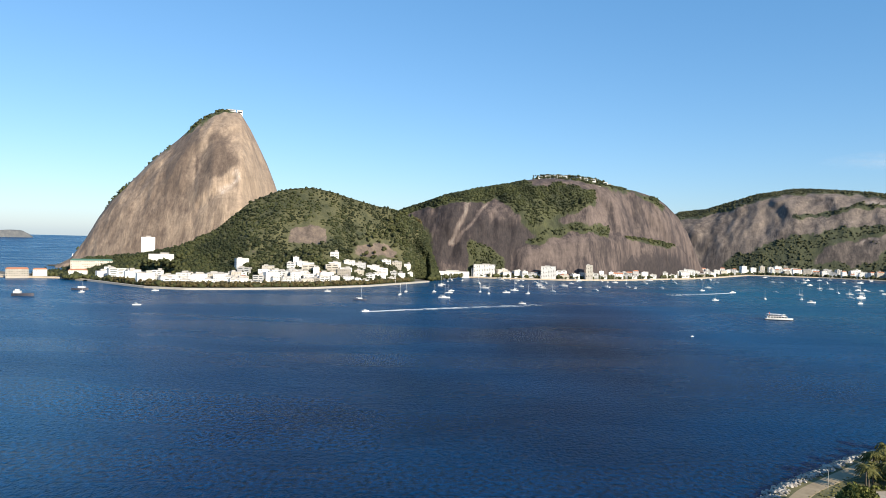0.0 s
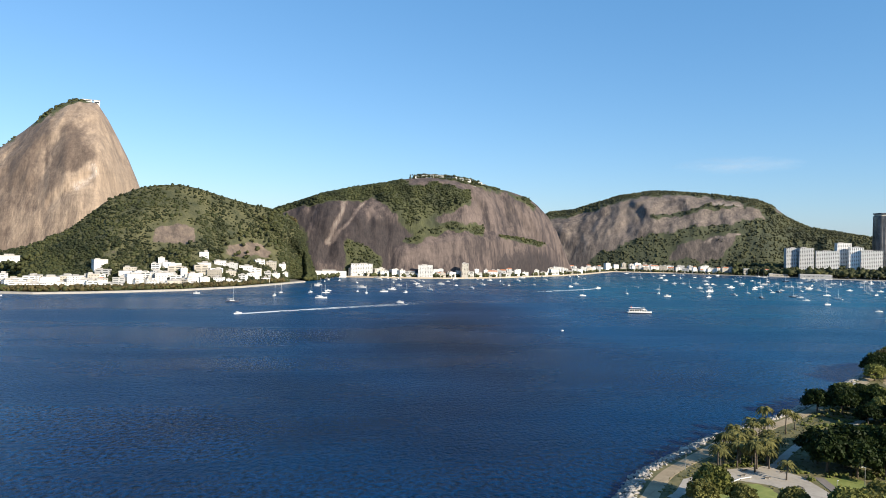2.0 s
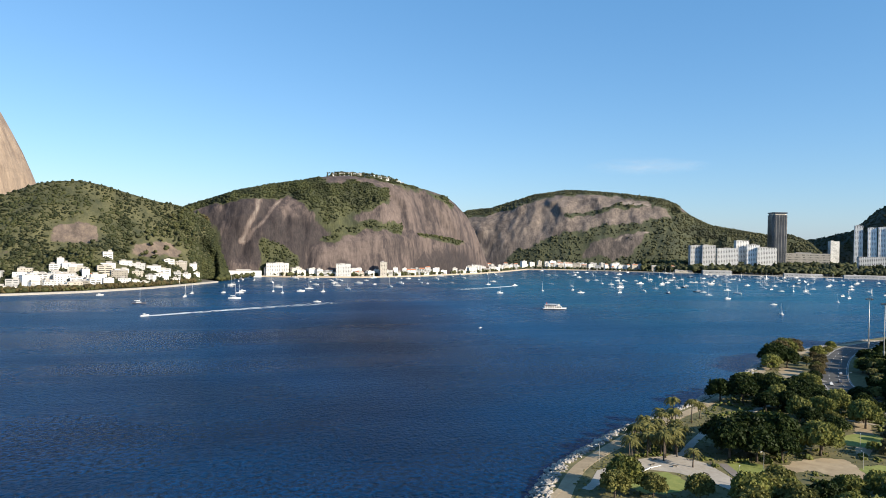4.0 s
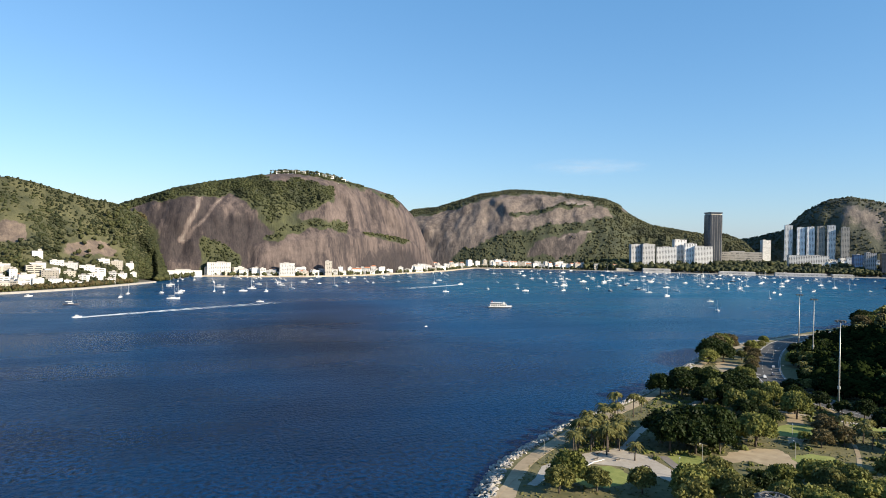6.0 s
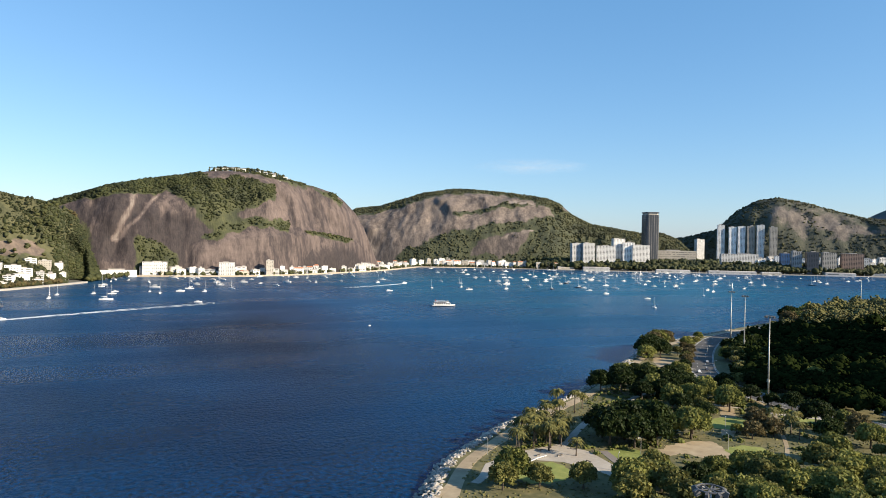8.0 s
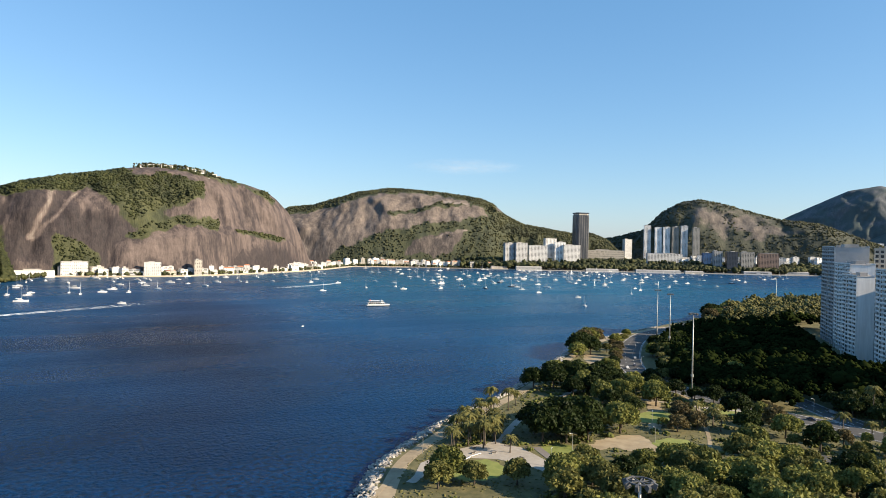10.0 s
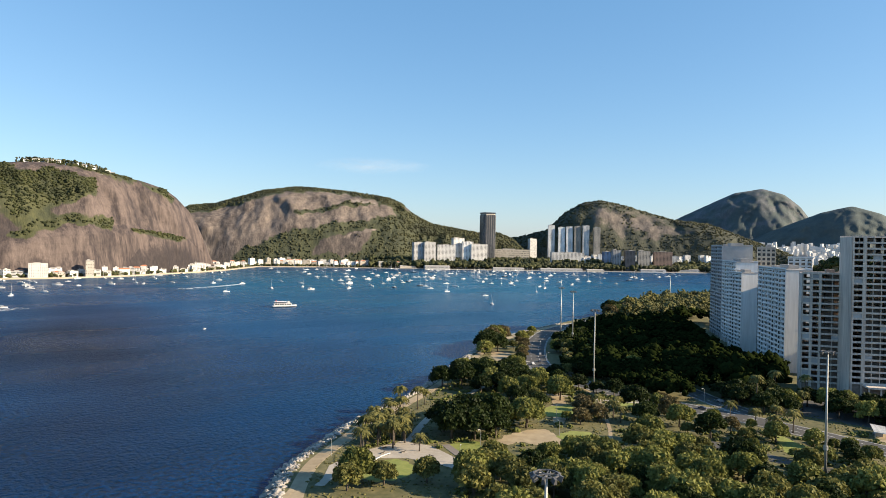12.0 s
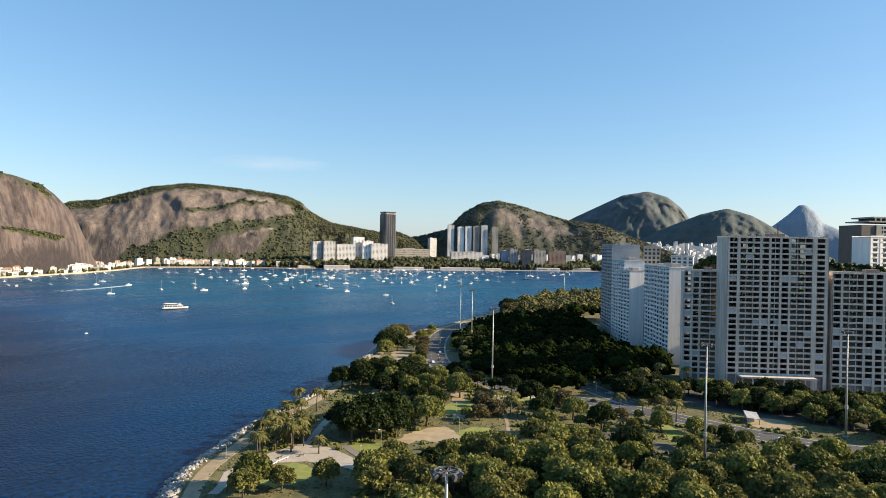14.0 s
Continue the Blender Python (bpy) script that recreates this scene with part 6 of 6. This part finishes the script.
for x, y, k in ((339, 177, 2), (345, 172, 0), (374, 184, 2), (352, 160, 0), (264, 217, 0), (256, 198, 1), (310, 153, 0), (303, 143, 0), (304, 160, 1), (260, 205, 1), (269, 210, 0), (296, 148, 1), (300, 170, 0), (383, 172, 2), (378, 150, 0), (340, 300, 0), (352, 308, 1), (360, 316, 0), (370, 330, 1), (346, 296, 1), (384, 342, 0)):
    plant(PALMS, k, x, y, RNG.uniform(0.85, 1.1))


def grove(poly, count, choice, gap, sizes, margin=0.0):
    xs, ys = [p[0] for p in poly], [p[1] for p in poly]
    tries = 0
    while count > 0 and tries < 4000:
        tries += 1
        x, y = RNG.uniform(min(xs), max(xs)), RNG.uniform(min(ys), max(ys))
        if inside((x, y), poly) and free(x, y, gap, margin):
            plant(KINDS, int(RNG.choice(choice)), x, y, RNG.uniform(*sizes))
            count -= 1


grove([(146, 182), (168, 186), (205, 172), (246, 150), (262, 100), (285, 62), (300, 20), (220, 0), (150, 60), (120, 120)], 150, [0, 0, 1, 0, 3, 1, 1], 5.6, (0.95, 1.3))
grove([(206, 172), (240, 160), (300, 150), (308, 200), (285, 235), (250, 262), (222, 240), (240, 205)], 13, [0, 4, 5, 1, 3, 2], 7.5, (0.75, 1.15))
grove([(340, 346), (372, 384), (420, 424), (470, 452), (450, 432), (400, 388), (360, 346)], 12, [0, 4, 5, 1], 8.0, (0.6, 0.95), -4)
grove([(230, 285), (285, 345), (300, 320), (300, 270), (270, 235), (240, 250)], 20, [2, 3, 3, 0], 8.0, (0.85, 1.15))
grove([(330, 300), (390, 360), (440, 395), (470, 395), (420, 335), (380, 270), (355, 262)], 20, [2, 3, 0, 3], 8.0, (0.9, 1.2))
grove([(358, 165), (343, 128), (348, 90), (385, 50), (395, 85), (378, 128), (370, 165)], 42, [2, 0, 3, 2, 1], 5.2, (0.9, 1.12))
grove([(330, 62), (360, 20), (395, 40), (372, 80), (345, 95), (338, 90)], 12, [0, 3, 2, 1], 7.0, (0.8, 1.15))
grove([(232, 150), (300, 145), (305, 190), (290, 232), (262, 258), (236, 232)], 13, [1, 4, 5, 3, 5, 4], 6.5, (0.45, 0.8))
grove([(324, 172), (336, 204), (372, 192), (362, 168), (338, 158)], 16, [2, 3, 2, 0], 6.0, (0.8, 1.1), -3)
grove([(300, 300), (318, 318), (340, 342), (318, 340), (296, 322)], 6, [0, 5, 3], 7.0, (0.6, 0.9))
grove([(306, 200), (318, 262), (345, 305), (330, 312), (296, 270), (290, 236)], 8, [3, 0, 2, 1], 6.5, (0.6, 1.0), -5)
grove([(255, 100), (312, 100), (310, 140), (262, 150), (250, 128)], 10, [0, 5, 3], 8.0, (0.6, 0.9))
grove([(590, 474), (640, 508), (740, 545), (740, 512), (640, 470)], 14, [0, 4, 4, 0, 2], 9.0, (1.4, 1.9), -9)
# the shaded wood below the flats and the trees of the headland, beyond counting


def crown_points(x, y, r, h):
    out = [(x, y, 3 + h * 0.85, r * 0.5)]
    for k in range(13):
        a, q = k * 2.4 + RNG.uniform(-0.4, 0.4), math.sqrt((k + 1) / 14)
        out.append((x + r * 0.8 * q * math.cos(a), y + r * 0.8 * q * math.sin(a), 3 + h * (0.85 - 0.4 * q ** 3) + RNG.uniform(-0.5, 0.5), r * RNG.uniform(0.28, 0.42)))
    return out


woods = []
for poly, count, gap, rr, hh in (([(366, 200), (392, 205), (405, 240), (455, 262), (500, 300), (560, 350), (620, 400), (700, 470), (620, 447), (530, 412), (470, 366), (420, 312), (384, 258)], 170, 6.0, (6, 9), (11, 17)),
                                 ([(668, 502), (700, 522), (760, 546), (860, 568), (950, 548), (900, 470), (760, 440), (640, 400), (600, 448), (690, 484)], 150, 8.0, (7, 11), (14, 22)),
                                 ([(352, 190), (402, 190), (448, 216), (462, 264), (404, 240), (372, 216)], 45, 5.0, (5, 8), (8, 14)),
                                 ([(334, 236), (350, 290), (395, 342), (440, 388), (490, 420), (560, 452), (620, 470), (560, 425), (470, 350), (400, 280), (356, 200)], 190, 5.0, (4.5, 7.5), (8, 13)),
                                 # added crowns between the roads, to darken ground that lies in shadow
                                 ([(322, 205), (320, 240), (330, 285), (350, 310), (352, 262), (342, 212)], 42, 5.0, (4, 6.5), (7, 11)),
                                 ([(470, 215), (520, 262), (600, 330), (700, 420), (760, 330), (640, 300), (560, 240)], 60, 10.0, (6, 9), (12, 18))):
    xs, ys = [p[0] for p in poly], [p[1] for p in poly]
    done, tries = [], 0
    while len(done) < count and tries < 6000:
        tries += 1
        x, y = RNG.uniform(min(xs), max(xs)), RNG.uniform(min(ys), max(ys))
        if inside((x, y), poly) and not any(inside((x, y), b) for b in HOUSES) and not near_line((x, y), ROAD, 9.5) and not near_line((x, y), ROAD_B, 5.5 if x < 372 else 0) and all(math.hypot(x - a, y - b) > gap for a, b in done):
            done.append((x, y))
            woods += crown_points(x, y, RNG.uniform(*rr), RNG.uniform(*hh))
woods = np.array(woods)
# crowns at the sunlit point keep normal leaves; the rest get shade-darkened ones
tip = (woods[:, 0] > 560) & (woods[:, 1] > 420)
crowns = np.repeat(woods[tip], 9, axis=0)
crowns[:, :3] += RNG.standard_normal((len(crowns), 3)) * crowns[:, 3:4] * 0.5
g = clumps(np.r_[woods[tip][:, :3], crowns[:, :3]], np.r_[woods[tip][:, 3] * 0.8, crowns[:, 3] * 0.3], 0.8, 0.3)
tagged(part("headland_trees", g, LEAF_TIP, None, "", True), "olive and brownish trees at the sunlit point", "trees", "", "stuff")
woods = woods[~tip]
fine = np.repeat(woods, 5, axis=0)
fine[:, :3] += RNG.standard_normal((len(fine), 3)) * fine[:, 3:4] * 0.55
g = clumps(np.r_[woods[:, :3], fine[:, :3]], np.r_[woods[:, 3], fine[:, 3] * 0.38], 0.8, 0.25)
tagged(part("shaded_wood", g, LEAF_SHADE, None, "", True), "dense wood below the flats, shade painted into its leaves", "trees", "", "stuff")
# low shrubs, beyond counting
pts, rad = [], []
while len(pts) < 5500:
    x, y = RNG.uniform(110, 330), RNG.uniform(60, 340)
    if any(inside((x, y), b) for b in BLOCKED) or any(near_line((x, y), line, r * 0.9) for line, r in TRACKS):
        continue
    if x + 20 < np.interp(y, [190, 240, 290, 365], [80, 130, 205, 305]) + 30 or noise.noise(Vector((x * 0.03, y * 0.03, 0))) < 0.05:
        continue
    r = RNG.uniform(0.5, 1.5)
    for k in range(5):
        pts.append((x + RNG.normal(0, r * 0.7), y + RNG.normal(0, r * 0.7), 3 + r * RNG.uniform(0.1, 0.7)))
        rad.append(r * RNG.uniform(0.35, 0.7))
tagged(part("shrubs", clumps(pts, rad, 0.8, 0.4), LEAF_LOW, None, "", True), "low green shrubs and hedges in the park", "shrubs", "", "stuff")

pts, rad = [], []
while len(pts) < 11000:
    x, y = RNG.uniform(90, 345), RNG.uniform(60, 380)
    if any(inside((x, y), b) for b in BLOCKED) or near_line((x, y), ROAD, 11) or any(near_line((x, y), line, 1.6) for line in (PATH_B, PATH_D)):
        continue
    if not inside((x - 5, y + 7), PARK_COAST + [(2600, 1150), (3400, -900)]) or noise.noise(Vector((x * 0.08, y * 0.08, 3.0))) < RNG.uniform(-0.5, 0.2):
        continue
    r = RNG.uniform(0.18, 0.55)
    pts.append((x, y, 3.0 + r * 0.1))
    rad.append(r)
tagged(part("grass_tufts", clumps(pts, rad, 0.6, 0.4), TURF, None, "", True), "uneven tufts of dry and green grass", "grass", "", "stuff")

# ---- masts, lamps, cars ----


def flood_mast(height=45.0):
    t = thing("light_mast", "tall grey steel floodlight mast with a lamp ring", "lamp post", "park floodlight masts")
    part("pole", Geo().tube([(0, 0, -0.5), (0, 0, height * 0.5), (0, 0, height)], [0.5, 0.38, 0.22], 10), GALV, t, "", True)
    part("base", Geo().box(0, 0, 0, 1.8, 1.8, 0.6), KERB, t)
    part("collar", Geo().tube([(0, 0, height * 0.27), (0, 0, height * 0.3)], [0.75, 0.75], 10), GALV, t)
    ring = Geo()
    for k in range(16):
        a = k * math.tau / 16
        ring.box(1.9 * math.cos(a), 1.9 * math.sin(a), height + 0.1, 0.8, 0.2, 0.2, a + math.pi / 2)
    for k in range(4):
        ring.box(0, 0, height + 0.05, 3.8, 0.14, 0.14, k * math.pi / 4)
    head = part("lamp_ring", ring, STEEL, t)
    lamp = mesh_of("floodlight", Geo().box(0, 0, -0.75, 0.95, 0.6, 0.85, 0, 0.7), STEEL)
    for k in range(8):
        a = k * math.tau / 8
        part("floodlight", lamp, None, head, at=pose(2.3 * math.cos(a), 2.3 * math.sin(a), height + 0.1, 0, 25, math.degrees(a)))
    return t


mast = flood_mast()
mast.matrix_basis = pose(296, 245, 3)
for x, y in ((410, 356), (440, 394), (243, 106), (332, 80.6), (76.5, 80.6), (835, 543)):
    copy_thing(mast, pose(x, y, 3 if x > 80 else 1.0, 0, 0, x))


def park_lamp():
    t = thing("street_lamp", "slim pale park lamp post", "lamp post", "park lamp posts")
    part("pole", Geo().tube([(0, 0, -0.2), (0, 0, 6.2)], [0.12, 0.08], 8), GALV, t)
    part("arm", Geo().tube([(0, 0, 6.1), (0.7, 0, 6.4), (1.1, 0, 6.4)], [0.06, 0.05, 0.05], 6), GALV, t)
    part("lantern", Geo().box(1.3, 0, 6.28, 0.8, 0.3, 0.16, 0, 0.8), HULLWHITE, t)
    return t


lamp_post = park_lamp()
lamp_post.matrix_basis = pose(159, 196, 3, 0, 0, 40)
for x, y in ((126, 230), (180, 208), (216, 199), (238, 220), (262, 262), (300, 148), (298, 100), (330, 200), (300, 240), (352, 330), (400, 380)):
    copy_thing(lamp_post, pose(x, y, 3.05, 0, 0, x * 7 % 360))


def car_kind(paint, label):
    t = thing("car", label, "car", "cars on the road")
    sec = [(-2.1, 0.35), (-2.15, 0.85), (-1.5, 0.95), (-1.0, 1.42), (0.45, 1.45), (1.1, 0.98), (2.0, 0.85), (2.15, 0.4)]
    n = len(sec)
    g = Geo()
    for s, k in ((-1, 1.0), (1, 1.0)):
        g.v += [(x, s * (0.85 if z < 1.0 else 0.68), z) for x, z in sec]
    g.f = [tuple(range(n)), tuple(range(n, 2 * n))[::-1]] + [((i + 1) % n, i, n + i, n + (i + 1) % n) for i in range(n)]
    part("body", g, paint, t)
    part("window", Geo().box(-0.3, 0, 0.98, 1.9, 1.56, 0.36, 0, 0.9), GLASS, t)
    for x in (-1.35, 1.35):
        for y in (-0.8, 0.8):
            wheel = part("wheel", Geo().tube([(x, y - 0.1, 0.33), (x, y + 0.1, 0.33)], [0.33, 0.33], 12), RUBBER, t)
            part("rim", Geo().tube([(x, y - 0.115, 0.33), (x, y + 0.115, 0.33)], [0.2, 0.2], 8), GALV, wheel, "silver wheel rim")
    return t


CARS = [car_kind(CARPAINT, "silver grey car on the asphalt road"), car_kind(HULLWHITE, "white car on the asphalt road"), car_kind(HULLDARK, "dark blue car on the asphalt road")]
for k, (line, at_, off) in enumerate(((ROAD, 0.93, 3), (ROAD, 0.8, -3), (ROAD, 0.62, 2), (ROAD, 0.55, -4), (ROAD, 0.5, 4), (ROAD, 0.46, -1), (ROAD, 0.42, 3), (ROAD, 0.38, -4), (ROAD, 0.36, 2), (ROAD, 0.33, 4), (ROAD_B, 0.5, 2), (ROAD_B, 0.62, -2), (ROAD_B, 0.86, 2), (ROAD_B, 0.72, -2))):
    i = int(at_ * (len(line) - 2))
    a, d = Vector(line[i]), Vector(line[i + 1]) - Vector(line[i])
    p = a + Vector((-d.y, d.x)).normalized() * off
    m = pose(p.x, p.y, 3.2, 0, 0, math.degrees(math.atan2(d.y, d.x)))
    if k < 3:
        CARS[k].matrix_basis = m
    else:
        copy_thing(CARS[k % 3], m)

# ---- the breakwater's stones, one by one ----
bank = thing("breakwater", "breakwater of rough pale grey boulders along the shore", "breakwater", "", None, "structure")
STONES = []
for k in range(8):
    rng = np.random.default_rng(50 + k)
    v = ICO_V * (1 + 0.22 * rng.standard_normal((len(ICO_V), 1))) * np.array((1.0, rng.uniform(0.65, 0.95), rng.uniform(0.55, 0.8)))
    g = Geo()
    g.v, g.f = v.tolist(), [tuple(f) for f in ICO_F.tolist()]
    STONES.append(mesh_of("boulder", g, STONE))
line = [p for p in PARK_COAST if 40 < p[0] < 560]
cum = np.r_[0, np.cumsum([math.dist(a, b) for a, b in zip(line, line[1:])])]
rest, rest_r = [], []
for k in range(4800):
    s = cum[1] * 0.5 + (cum[-1] - cum[1] * 0.5) * (k / 4800)
    x, y = np.interp(s, cum, [p[0] for p in line]), np.interp(s, cum, [p[1] for p in line])
    i = min(int(np.searchsorted(cum, s)), len(line) - 1)
    d = Vector(line[i]) - Vector(line[i - 1])
    n = Vector((-d.y, d.x)).normalized()
    o = RNG.uniform(-2.6, 5.8)
    r = 0.3 + 0.95 * RNG.random() ** 1.4
    p = (x + n.x * o, y + n.y * o, 2.9 - 0.6 * max(o, 0) + RNG.uniform(-0.2, 0.3))
    if k < 1500 and k % 5 == 0:
        q = part("boulder", STONES[int(RNG.integers(8))], None, bank, at=pose(*p, RNG.uniform(0, 60), RNG.uniform(0, 60), RNG.uniform(0, 360)) @ Matrix.Scale(r, 4))
    else:
        rest.append(p)
        rest_r.append(r)
tagged(part("boulders", clumps(rest, rest_r, 0.7, 0.2), STONE, bank), kind="stuff")

# ---- a thin wisp of cloud far off ----
m, n, l, p = material("cloud", (0.8, 0.8, 0.8), 1.0)
tex = n.new("ShaderNodeTexCoord")
grad = n.new("ShaderNodeTexGradient")
grad.gradient_type = "SPHERICAL"
mp = n.new("ShaderNodeMapping")
mp.inputs["Scale"].default_value = (1 / 420, 0.002, 1 / 62)
l.new(tex.outputs["Object"], mp.inputs[0])
l.new(mp.outputs[0], grad.inputs[0])
wisp = noisy(n, l, place(n, l, (0.006, 0.006, 0.03)), 1.0, 5, 0.6)
soft = n.new("ShaderNodeMath")
soft.operation = "MULTIPLY"
l.new(grad.outputs[1], soft.inputs[0])
l.new(ramp(n, l, wisp, [(0.28, (0, 0, 0)), (0.72, (0.32, 0.32, 0.32))]), soft.inputs[1])
l.new(soft.outputs[0], p.inputs["Alpha"])
g = Geo()
for i in range(13):
    for j in range(5):
        u, v = i / 6 - 1, j / 2 - 1
        g.v.append((u * 420, 18 * u * u + 5 * v, v * 62 * math.sqrt(max(0, 1 - u * u)) + 10 * u))
g.f = [(i * 5 + j, (i + 1) * 5 + j, (i + 1) * 5 + j + 1, i * 5 + j + 1) for i in range(12) for j in range(4)]
x, y = polar(33.2, 4750)
cloud = part("cloud", g, m, None, "", True, pose(x, y, 622, 0, 0, -33.2))
cloud.visible_shadow = False
tagged(cloud, "thin white wisp of cloud", "cloud", "", "structure")
